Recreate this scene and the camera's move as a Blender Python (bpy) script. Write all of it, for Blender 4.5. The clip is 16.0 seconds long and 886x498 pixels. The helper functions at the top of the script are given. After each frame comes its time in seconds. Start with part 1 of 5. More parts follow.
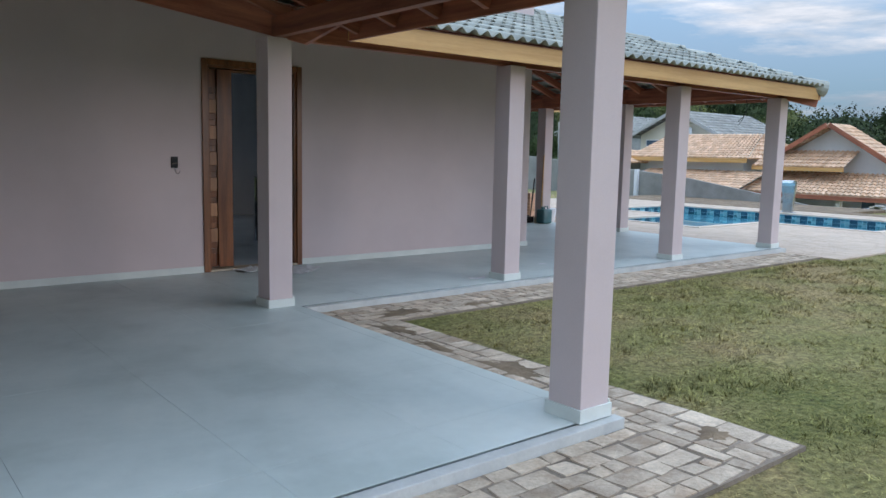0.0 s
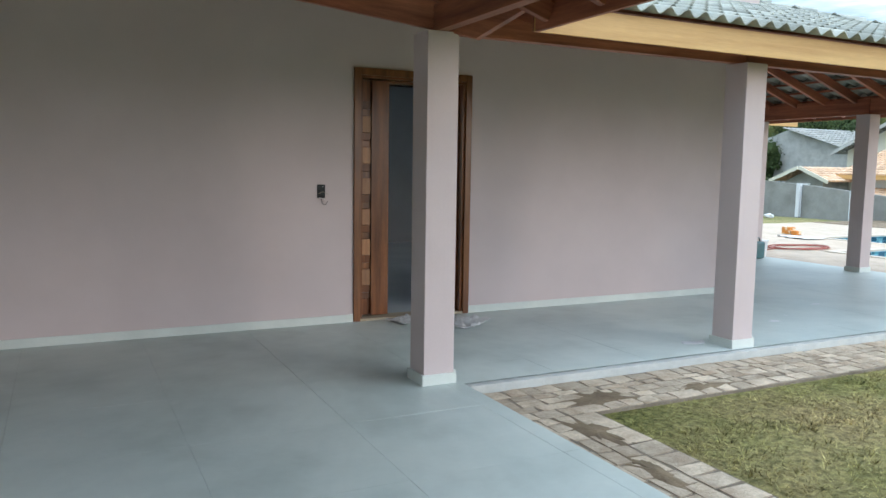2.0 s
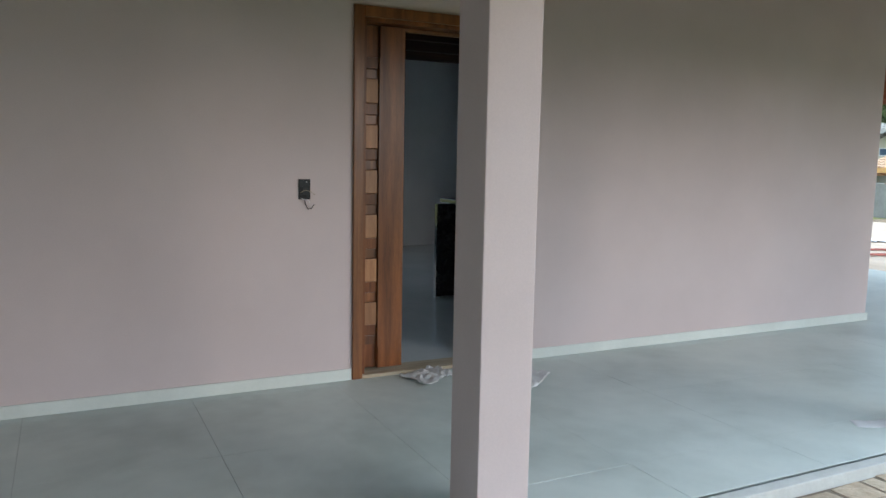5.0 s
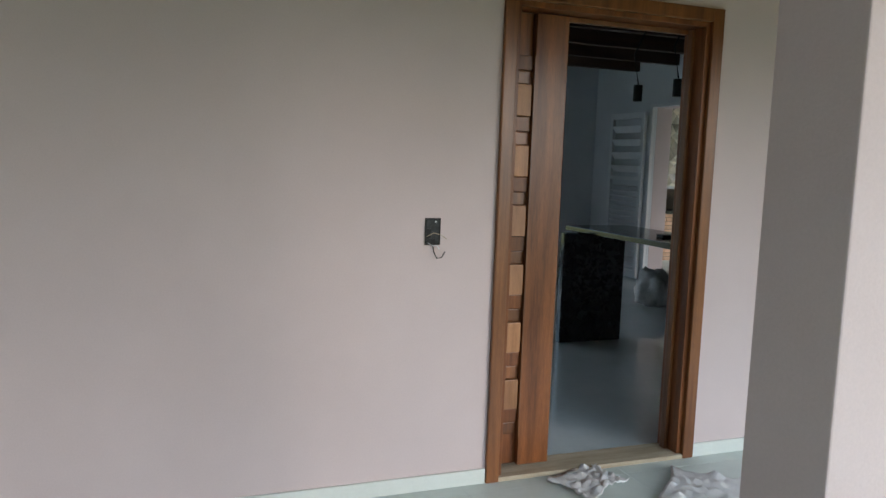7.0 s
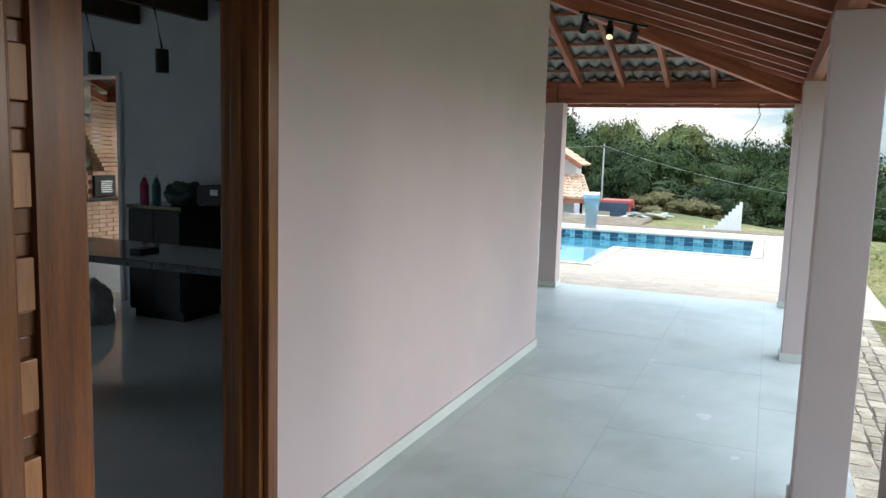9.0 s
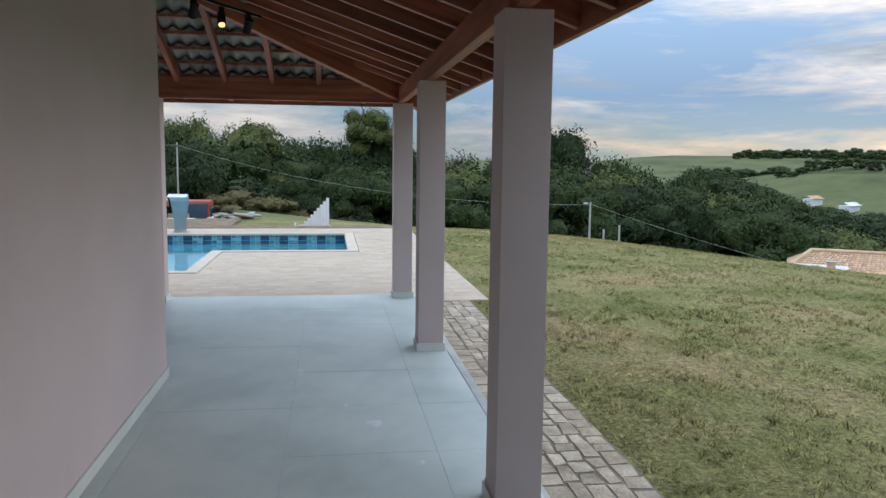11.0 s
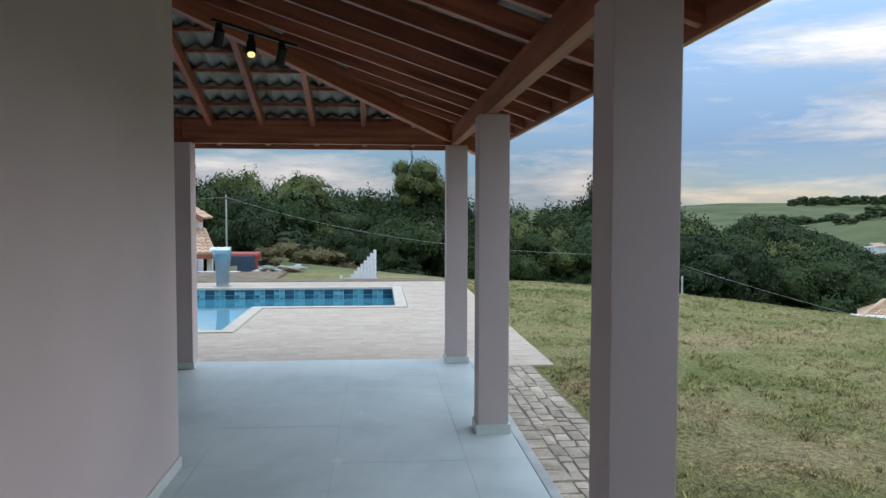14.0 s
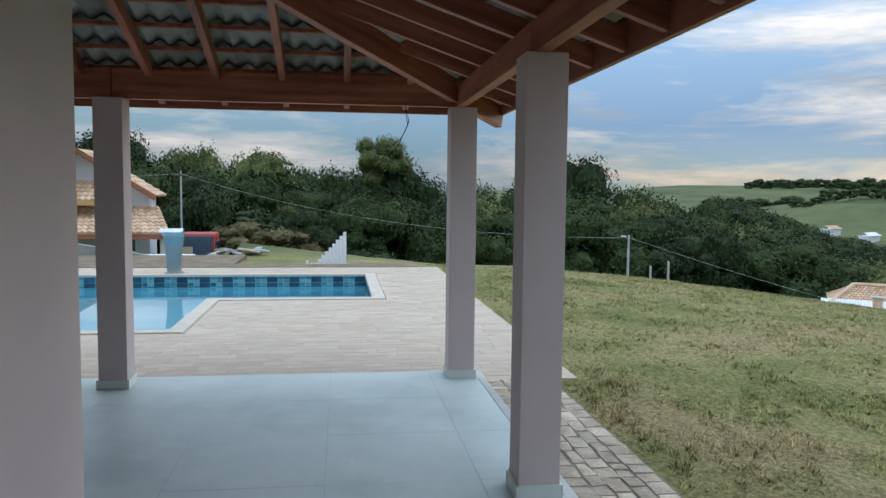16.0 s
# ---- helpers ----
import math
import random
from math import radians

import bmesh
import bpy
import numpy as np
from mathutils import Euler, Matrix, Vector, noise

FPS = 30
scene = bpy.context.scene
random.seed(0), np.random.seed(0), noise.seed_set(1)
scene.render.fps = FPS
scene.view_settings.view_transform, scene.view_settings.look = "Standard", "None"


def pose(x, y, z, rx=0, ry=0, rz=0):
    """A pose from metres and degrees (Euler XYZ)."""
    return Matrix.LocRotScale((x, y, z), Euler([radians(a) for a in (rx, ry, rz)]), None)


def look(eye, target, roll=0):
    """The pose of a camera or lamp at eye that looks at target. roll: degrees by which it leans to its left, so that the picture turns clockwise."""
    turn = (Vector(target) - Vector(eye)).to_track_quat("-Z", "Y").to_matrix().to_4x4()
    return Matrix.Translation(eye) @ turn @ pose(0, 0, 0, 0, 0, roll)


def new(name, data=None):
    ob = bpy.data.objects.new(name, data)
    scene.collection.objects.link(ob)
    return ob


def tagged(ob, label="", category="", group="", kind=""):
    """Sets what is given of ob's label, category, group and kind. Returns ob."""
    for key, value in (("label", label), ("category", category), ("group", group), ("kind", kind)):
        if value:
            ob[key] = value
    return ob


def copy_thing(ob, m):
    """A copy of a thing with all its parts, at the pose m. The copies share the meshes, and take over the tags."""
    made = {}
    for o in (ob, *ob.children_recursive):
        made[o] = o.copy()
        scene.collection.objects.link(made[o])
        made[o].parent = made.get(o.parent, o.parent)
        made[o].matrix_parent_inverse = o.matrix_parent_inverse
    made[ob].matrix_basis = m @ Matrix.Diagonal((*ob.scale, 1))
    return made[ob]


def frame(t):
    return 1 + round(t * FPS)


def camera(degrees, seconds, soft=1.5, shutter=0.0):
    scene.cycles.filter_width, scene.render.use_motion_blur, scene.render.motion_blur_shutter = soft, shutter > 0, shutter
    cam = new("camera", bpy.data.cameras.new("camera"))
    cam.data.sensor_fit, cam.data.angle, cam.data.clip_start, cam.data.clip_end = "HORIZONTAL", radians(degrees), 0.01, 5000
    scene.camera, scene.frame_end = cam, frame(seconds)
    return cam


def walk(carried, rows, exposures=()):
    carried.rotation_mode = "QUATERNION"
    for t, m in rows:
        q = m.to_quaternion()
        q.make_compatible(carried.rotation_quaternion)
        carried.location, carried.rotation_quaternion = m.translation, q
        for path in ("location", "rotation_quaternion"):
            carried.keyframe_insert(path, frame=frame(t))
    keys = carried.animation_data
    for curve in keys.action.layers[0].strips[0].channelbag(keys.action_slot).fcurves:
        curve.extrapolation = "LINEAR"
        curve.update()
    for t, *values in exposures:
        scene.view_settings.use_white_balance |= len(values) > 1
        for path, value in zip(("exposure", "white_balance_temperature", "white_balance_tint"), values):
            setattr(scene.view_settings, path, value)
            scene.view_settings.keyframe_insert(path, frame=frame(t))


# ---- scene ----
cam = camera(60.1, 16.0)
PATH = [
    (0, (-3.062, -7.729, 1.295), (-1.811, -6.189, 1.046), 1.2),
    (0.5, (-2.766, -7.357, 1.333), (-1.67, -5.704, 1.076), 1.0),
    (1, (-2.53, -6.988, 1.342), (-1.626, -5.219, 1.115), 1.0),
    (1.5, (-2.354, -6.652, 1.36), (-1.507, -4.854, 1.139), 1.1),
    (2, (-2.254, -6.287, 1.359), (-1.368, -4.506, 1.148), 0.9),
    (2.5, (-2.047, -5.934, 1.395), (-1.143, -4.163, 1.185), 0.7),
    (3, (-1.931, -5.603, 1.416), (-1.01, -3.834, 1.268), 0.8),
    (3.5, (-1.833, -5.265, 1.444), (-0.82, -3.541, 1.386), 0.9),
    (4, (-1.626, -4.938, 1.402), (-0.569, -3.244, 1.289), 0.7),
    (4.5, (-1.502, -4.61, 1.401), (-0.475, -2.915, 1.132), 1.8),
    (5, (-1.524, -4.272, 1.328), (-0.639, -2.493, 1.096), 1.1),
    (5.2, (-1.508, -4.187, 1.292), (-0.734, -2.355, 1.08), 1.0),
    (7.3, (-1.399, -2.713, 1.491), (-0.69, -0.857, 1.261), 2.0),
    (7.5, (-1.442, -2.485, 1.514), (-0.501, -0.737, 1.273), 1.6),
    (8, (-1.434, -2.176, 1.512), (-0.094, -0.71, 1.276), 1.8),
    (8.5, (-1.301, -1.892, 1.532), (0.276, -0.686, 1.289), 1.4),
    (8.8, (-1.252, -1.77, 1.558), (0.484, -0.806, 1.321), 1.0),
    (9, (-1.216, -1.678, 1.554), (0.612, -0.906, 1.306), 1.7),
    (9.5, (-1.08, -1.452, 1.565), (0.877, -1.13, 1.306), 2.3),
    (10, (-0.873, -1.372, 1.545), (1.111, -1.329, 1.298), 1.4),
    (10.2, (-0.842, -1.319, 1.553), (1.14, -1.428, 1.304), 1.8),
    (12.3, (-0.679, -1.088, 1.544), (1.276, -1.462, 1.35), 0.6),
    (12.5, (-0.605, -1.11, 1.57), (1.373, -1.399, 1.498), 0.3),
    (13, (-0.395, -1.205, 1.626), (1.595, -1.399, 1.659), 0.0),
    (13.5, (-0.166, -1.217, 1.598), (1.825, -1.401, 1.661), -0.0),
    (14, (0.149, -1.188, 1.526), (2.14, -1.355, 1.427), 0.1),
    (14.5, (0.54, -1.191, 1.477), (2.521, -1.287, 1.218), 0.5),
    (15, (0.91, -1.104, 1.452), (2.88, -1.194, 1.122), 0.7),
    (15.5, (1.241, -1.038, 1.473), (3.212, -1.226, 1.191), 0.9),
    (16, (1.688, -0.985, 1.514), (3.664, -1.253, 1.363), 0.6),
]
walk(cam, [(t, look(e, g, r)) for t, e, g, r in PATH],
     exposures=[(0, 0.06, 6600, 18), (0.5, 0.28, 6650, 16), (1, 0.4, 6750, 14), (1.5, 0.63, 6950, 14), (2, 0.68, 7050, 13), (3, 0.7, 6950, 13), (3.5, 0.67, 6950, 13), (4, 0.58, 6950, 14), (4.5, 0.48, 6950, 14), (5, 0.78, 7050, 13), (7.5, 1.28, 7150, 12), (8, 1.25, 7250, 12), (8.5, 1.07, 7250, 13), (9, 0.98, 7250, 14), (9.5, 0.75, 7150, 14), (10, 0.42, 7100, 15), (12.5, -0.1, 6930, 18), (13, 0.4, 6930, 16), (13.5, 0.42, 6830, 15), (14, 0.0, 6780, 16), (15, 0.09, 6680, 13), (16, -0.1, 6780, 14)])

# ---- world and sun ----
world = bpy.data.worlds.new("sky")
scene.world = world
world.use_nodes = True
wt = world.node_tree
wt.nodes.clear()


def wnode(kind, **inputs):
    n = wt.nodes.new(kind)
    for k, v in inputs.items():
        n.inputs[k].default_value = v
    return n


SUN_EL, SUN_AZ = 11.5, -58.0
sky = wnode("ShaderNodeTexSky")
sky.sky_type, sky.sun_disc = "NISHITA", False
sky.sun_elevation, sky.sun_rotation = radians(SUN_EL), radians(90 - SUN_AZ)
sky.air_density, sky.dust_density, sky.ozone_density = 1.0, 1.2, 1.4
coord = wnode("ShaderNodeTexCoord")
mapping = wnode("ShaderNodeMapping", Scale=(1.0, 1.0, 6.5))
cloud = wnode("ShaderNodeTexNoise", Scale=2.4, Detail=10.0, Roughness=0.62, Distortion=0.3)
ramp = wnode("ShaderNodeValToRGB")
ramp.color_ramp.elements[0].position, ramp.color_ramp.elements[1].position = 0.45, 0.60
shade = wnode("ShaderNodeTexNoise", Scale=4.5, Detail=6.0, Roughness=0.6)
tone = wnode("ShaderNodeValToRGB")
tone.color_ramp.elements[0].position, tone.color_ramp.elements[1].position = 0.38, 0.66
tone.color_ramp.elements[0].color, tone.color_ramp.elements[1].color = (2.9, 3.7, 4.4, 1), (6.7, 6.9, 6.9, 1)
mix = wt.nodes.new("ShaderNodeMix")
mix.data_type = "RGBA"
cap = wt.nodes.new("ShaderNodeVectorMath")
cap.operation = "MINIMUM"
cap.inputs[1].default_value = (2.3, 3.6, 5.6)
clear = wt.nodes.new("ShaderNodeMix")
clear.data_type = "RGBA"
clear.inputs["Factor"].default_value = 0.65
clear.inputs["B"].default_value = (2.1, 3.7, 5.6, 1)
split = wt.nodes.new("ShaderNodeSeparateXYZ")
rise = wnode("ShaderNodeMapRange")
rise.inputs["From Max"].default_value, rise.inputs["To Min"].default_value, rise.inputs["To Max"].default_value = 1.0, 0.66, 4.4
toward = wt.nodes.new("ShaderNodeVectorMath")
toward.operation = "DOT_PRODUCT"
toward.inputs[1].default_value = (math.cos(radians(-36)), math.sin(radians(-36)), 0.03)
glowing = wnode("ShaderNodeMapRange")
glowing.inputs["From Min"].default_value, glowing.inputs["From Max"].default_value = 0.92, 0.998
low_sky = wnode("ShaderNodeMapRange")
low_sky.inputs["From Min"].default_value, low_sky.inputs["From Max"].default_value = 0.085, 0.02
both = wt.nodes.new("ShaderNodeMath")
both.operation = "MULTIPLY"
tint = wt.nodes.new("ShaderNodeMix")
tint.data_type, tint.blend_type = "RGBA", "MULTIPLY"
tint.inputs["B"].default_value = (1.9, 1.55, 1.15, 1)
gain = wt.nodes.new("ShaderNodeVectorMath")
gain.operation = "SCALE"
back = wnode("ShaderNodeBackground", Strength=0.125)
wout = wt.nodes.new("ShaderNodeOutputWorld")
for a, b in ((coord.outputs["Generated"], mapping.inputs["Vector"]), (mapping.outputs["Vector"], cloud.inputs["Vector"]),
             (mapping.outputs["Vector"], shade.inputs["Vector"]), (cloud.outputs["Fac"], ramp.inputs["Fac"]),
             (shade.outputs["Fac"], tone.inputs["Fac"]), (ramp.outputs["Color"], mix.inputs["Factor"]),
             (sky.outputs["Color"], cap.inputs[0]), (cap.outputs["Vector"], clear.inputs["A"]), (clear.outputs["Result"], mix.inputs["A"]), (tone.outputs["Color"], mix.inputs["B"]),
             (coord.outputs["Generated"], split.inputs["Vector"]), (split.outputs["Z"], rise.inputs["Value"]), (split.outputs["Z"], low_sky.inputs["Value"]),
             (coord.outputs["Generated"], toward.inputs[0]), (toward.outputs["Value"], glowing.inputs["Value"]),
             (glowing.outputs["Result"], both.inputs[0]), (low_sky.outputs["Result"], both.inputs[1]), (both.outputs[0], tint.inputs["Factor"]),
             (mix.outputs["Result"], tint.inputs["A"]), (tint.outputs["Result"], gain.inputs[0]), (rise.outputs["Result"], gain.inputs["Scale"]),
             (gain.outputs["Vector"], back.inputs["Color"]), (back.outputs["Background"], wout.inputs["Surface"])):
    wt.links.new(a, b)

sun = new("sun", bpy.data.lights.new("sun", "SUN"))
sun.data.energy, sun.data.angle, sun.data.color = 0.55, radians(26), (1.0, 0.97, 0.95)
sun.matrix_world = look((math.cos(radians(SUN_AZ)) * 20, math.sin(radians(SUN_AZ)) * 20, 20 * math.tan(radians(SUN_EL))), (0, 0, 0))


# ---- materials ----
def material(name, c1, c2, scale=4.0, rough=0.6, bump=0.1, fine=60.0, stretch=(1, 1, 1), metal=0.0, rand=0.0, island=False,
             c3=None, world=False, low=0.35, high=0.65, rough2=None, spec=0.5, fine_amount=0.35, bump_distance=0.01):
    m = bpy.data.materials.new(name)
    m.use_nodes = True
    nt = m.node_tree
    bsdf = nt.nodes["Principled BSDF"]
    link = nt.links.new

    def node(kind, **inputs):
        n = nt.nodes.new(kind)
        for k, v in inputs.items():
            n.inputs[k].default_value = v
        return n
    tc = node("ShaderNodeTexCoord")
    mp = node("ShaderNodeMapping", Scale=stretch)
    link(tc.outputs["Object"], mp.inputs["Vector"])
    vec = mp.outputs["Vector"]
    if world:
        link(node("ShaderNodeNewGeometry").outputs["Position"], mp.inputs["Vector"])
    if rand:
        info = node("ShaderNodeNewGeometry" if island else "ShaderNodeObjectInfo")
        r = info.outputs["Random Per Island" if island else "Random"]
        off = node("ShaderNodeVectorMath")
        off.operation = "MULTIPLY_ADD"
        link(r, off.inputs[0])
        off.inputs[1].default_value = (37.0, 23.0, 11.0)
        link(vec, off.inputs[2])
        vec = off.outputs[0]
    big = node("ShaderNodeTexNoise", Scale=scale, Detail=5.0, Roughness=0.6)
    link(vec, big.inputs["Vector"])
    cr = node("ShaderNodeValToRGB")
    e = cr.color_ramp.elements
    e[0].position, e[1].position = low, high
    e[0].color, e[1].color = (*c1, 1), (*c2, 1)
    if c3:
        k = e.new((low + high) / 2)
        k.color = (*c3, 1)
    link(big.outputs["Fac"], cr.inputs["Fac"])
    col = cr.outputs["Color"]
    small = node("ShaderNodeTexNoise", Scale=fine, Detail=4.0, Roughness=0.65)
    link(vec, small.inputs["Vector"])
    mul = node("ShaderNodeMapRange")
    mul.inputs["To Min"].default_value, mul.inputs["To Max"].default_value = 1 - fine_amount, 1 + fine_amount
    link(small.outputs["Fac"], mul.inputs["Value"])
    val = mul.outputs["Result"]
    if rand:
        rr = node("ShaderNodeMapRange")
        rr.inputs["To Min"].default_value, rr.inputs["To Max"].default_value = 1 - rand, 1 + rand
        link(r, rr.inputs["Value"])
        pr = node("ShaderNodeMath")
        pr.operation = "MULTIPLY"
        link(val, pr.inputs[0])
        link(rr.outputs["Result"], pr.inputs[1])
        val = pr.outputs[0]
    hsv = node("ShaderNodeHueSaturation")
    link(col, hsv.inputs["Color"])
    link(val, hsv.inputs["Value"])
    link(hsv.outputs["Color"], bsdf.inputs["Base Color"])
    bsdf.inputs["Roughness"].default_value, bsdf.inputs["Metallic"].default_value = rough, metal
    bsdf.inputs["Specular IOR Level"].default_value = spec
    if rough2 is not None:
        rg = node("ShaderNodeMapRange")
        rg.inputs["To Min"].default_value, rg.inputs["To Max"].default_value = rough, rough2
        link(big.outputs["Fac"], rg.inputs["Value"])
        link(rg.outputs["Result"], bsdf.inputs["Roughness"])
    if bump:
        bp = node("ShaderNodeBump", Strength=bump, Distance=bump_distance)
        link(small.outputs["Fac"], bp.inputs["Height"])
        link(bp.outputs["Normal"], bsdf.inputs["Normal"])
    return m


PAINT = material("pink grey wall paint", (0.568, 0.468, 0.454), (0.625, 0.517, 0.501), 0.9, 0.75, 0.3, 140, fine_amount=0.07, bump_distance=0.002)
SKIRT = material("pale grey green skirting tile", (0.60, 0.635, 0.59), (0.68, 0.715, 0.665), 3, 0.4, 0.1, 90, fine_amount=0.06)
FLOOR = material("blue grey porcelain tile", (0.450, 0.518, 0.490), (0.610, 0.670, 0.635), 1.1, 0.34, 0.05, 9, world=True, c3=(0.545, 0.613, 0.582), rough2=0.55, fine_amount=0.07)
GROUT = material("grey grout", (0.30, 0.345, 0.34), (0.42, 0.47, 0.465), 8, 0.7, 0.2, 120)
CURB = material("white painted concrete kerb", (0.44, 0.45, 0.43), (0.56, 0.57, 0.54), 4, 0.8, 0.3, 80, fine_amount=0.1)
WOOD = material("red brown varnished timber", (0.20, 0.060, 0.032), (0.44, 0.152, 0.080), 2.2, 0.48, 0.2, 40, (0.5, 7, 7), rand=0.25, fine_amount=0.3, bump_distance=0.003)
FASCIA = material("honey yellow pine board", (0.50, 0.27, 0.085), (0.66, 0.40, 0.155), 1.6, 0.5, 0.15, 30, (0.35, 6, 6), fine_amount=0.18, bump_distance=0.003)
DOORWOOD = material("varnished hardwood", (0.095, 0.030, 0.011), (0.235, 0.082, 0.028), 2.0, 0.3, 0.12, 45, (9, 9, 0.6), rand=0.3, fine_amount=0.55, bump_distance=0.002, spec=0.35)
CASING = material("orange brown varnished hardwood", (0.108, 0.035, 0.011), (0.245, 0.090, 0.028), 2.0, 0.3, 0.12, 45, (9, 9, 0.6), rand=0.25, fine_amount=0.4, bump_distance=0.002)
PALEWOOD = material("pale orange hardwood block", (0.23, 0.098, 0.038), (0.38, 0.175, 0.072), 2.5, 0.4, 0.12, 60, (9, 9, 0.8), rand=0.22, fine_amount=0.35, bump_distance=0.002)
TILE = material("grey green concrete roof tile", (0.27, 0.29, 0.26), (0.42, 0.44, 0.40), 3.0, 0.9, 0.4, 70, rand=0.16, spec=0.2, fine_amount=0.22)
STONE = material("tan split stone paving", (0.38, 0.285, 0.20), (0.64, 0.53, 0.405), 4.5, 0.85, 0.8, 50, rand=0.19, c3=(0.50, 0.405, 0.305), fine_amount=0.42, bump_distance=0.012)
MORTAR = material("dark earth and mortar joints", (0.15, 0.118, 0.088), (0.29, 0.235, 0.18), 2.5, 0.95, 0.6, 60)
PATIO = material("pale beige cut stone", (0.45, 0.345, 0.255), (0.55, 0.44, 0.34), 2.2, 0.75, 0.3, 45, rand=0.05, fine_amount=0.16)
PATIO_I = material("pale beige cut stone field", (0.45, 0.345, 0.255), (0.55, 0.44, 0.34), 2.2, 0.75, 0.3, 45, rand=0.05, island=True, fine_amount=0.16)
STONE_I = material("tan split stone field", (0.38, 0.285, 0.20), (0.64, 0.53, 0.405), 4.5, 0.85, 0.8, 50, rand=0.19, island=True, c3=(0.50, 0.405, 0.305), fine_amount=0.42, bump_distance=0.012)
TILE_I = material("grey green concrete roof tile field", (0.27, 0.29, 0.26), (0.42, 0.44, 0.40), 3.0, 0.9, 0.4, 70, rand=0.16, spec=0.2, island=True, fine_amount=0.22)
COPING = material("white pool coping", (0.52, 0.44, 0.35), (0.60, 0.52, 0.43), 3, 0.85, 0.2, 80, fine_amount=0.06)
POOLTILE = material("navy pool mosaic", (0.014, 0.06, 0.10), (0.035, 0.125, 0.17), 2.5, 0.2, 0.05, 60, rand=0.3, island=True)
POOLTEAL = material("teal pool mosaic", (0.03, 0.16, 0.21), (0.07, 0.27, 0.32), 2.5, 0.2, 0.05, 60, rand=0.35, island=True)
POOLPALE = material("pale aqua pool mosaic", (0.12, 0.31, 0.35), (0.22, 0.43, 0.47), 2.5, 0.2, 0.05, 60, rand=0.25, island=True)
LINER = material("pale blue pool floor", (0.20, 0.52, 0.60), (0.28, 0.60, 0.68), 1.5, 0.4, 0.05, 40, fine_amount=0.06)
BLACK = material("polished black granite", (0.008, 0.008, 0.009), (0.02, 0.02, 0.022), 30, 0.12, 0.0, 200)
BLACKM = material("black painted metal", (0.010, 0.010, 0.011), (0.018, 0.018, 0.018), 20, 0.45, 0.05, 100, spec=0.25)
WHITEM = material("white painted aluminium", (0.72, 0.73, 0.74), (0.78, 0.79, 0.80), 6, 0.35, 0.03, 90, fine_amount=0.03)
ROOMWALL = material("pale grey interior plaster", (0.64, 0.66, 0.68), (0.72, 0.74, 0.76), 1.2, 0.8, 0.15, 150, fine_amount=0.04)
ROOMFLOOR = material("polished grey porcelain", (0.66, 0.72, 0.72), (0.76, 0.80, 0.80), 1.4, 0.06, 0.0, 20, fine_amount=0.05)
DARKWOOD = material("dark ceiling timber", (0.05, 0.025, 0.016), (0.09, 0.045, 0.028), 2.0, 0.6, 0.1, 40, (0.5, 8, 8), rand=0.2)
BRICK = material("salmon facing brick", (0.56, 0.33, 0.20), (0.70, 0.46, 0.31), 6, 0.85, 0.4, 70, rand=0.15, fine_amount=0.15)
GEOTILE = material("cream geometric wall tile", (0.26, 0.24, 0.18), (0.62, 0.58, 0.46), 3, 0.35, 0.05, 50, rand=0.55, island=True, fine_amount=0.06)
BLOCKWALL = material("rendered grey block wall", (0.21, 0.21, 0.195), (0.31, 0.31, 0.29), 1.1, 0.9, 0.5, 25, fine_amount=0.2)
CREAM = material("cream house paint", (0.62, 0.58, 0.47), (0.70, 0.66, 0.55), 0.6, 0.8, 0.1, 40, fine_amount=0.06)
WHITEP = material("white house paint", (0.66, 0.68, 0.70), (0.75, 0.76, 0.77), 0.6, 0.8, 0.1, 40, fine_amount=0.06)
ORANGE = material("orange clay roof tile", (0.53, 0.33, 0.20), (0.70, 0.49, 0.34), 0.9, 0.85, 0.2, 30, rand=0.16, island=True, fine_amount=0.2)
GREYROOF = material("grey weathered roof tile", (0.22, 0.22, 0.20), (0.33, 0.33, 0.30), 0.9, 0.85, 0.2, 30, rand=0.12, island=True, fine_amount=0.18)
RED = material("faded red truck paint", (0.34, 0.035, 0.025), (0.45, 0.06, 0.04), 2, 0.35, 0.0, 30, fine_amount=0.08)
# Blue in the base colour stands for sky reflected in the glass.
GLASSDARK = material("dark glass with painted sky reflection", (0.05, 0.085, 0.13), (0.075, 0.12, 0.17), 2, 0.08, 0.0, 30)
CONC = material("weathered concrete", (0.36, 0.36, 0.34), (0.48, 0.48, 0.46), 2, 0.9, 0.3, 40, fine_amount=0.15)
STEEL = material("brushed stainless steel", (0.55, 0.57, 0.58), (0.66, 0.68, 0.69), 4, 0.25, 0.03, 120, metal=0.9, fine_amount=0.05)
BARK = material("grey brown bark", (0.07, 0.055, 0.04), (0.16, 0.13, 0.10), 3, 0.95, 0.6, 20, (4, 4, 0.6), fine_amount=0.3)
# Besides leaf colour, the tone spread paints sunlit crowns and shaded gaps.
LEAF_D = material("deep green foliage with painted shade", (0.012, 0.022, 0.011), (0.058, 0.082, 0.034), 5.0, 0.65, 0.0, 40, rand=0.2, island=True, fine_amount=0.15, spec=0.06)
LEAF_A = material("dark green foliage", (0.020, 0.035, 0.015), (0.072, 0.100, 0.036), 5.0, 0.65, 0.0, 40, rand=0.15, island=True, fine_amount=0.15, spec=0.06)
LEAF_B = material("olive green foliage", (0.046, 0.060, 0.022), (0.170, 0.190, 0.066), 5.0, 0.65, 0.0, 40, rand=0.15, island=True, fine_amount=0.15, spec=0.06)
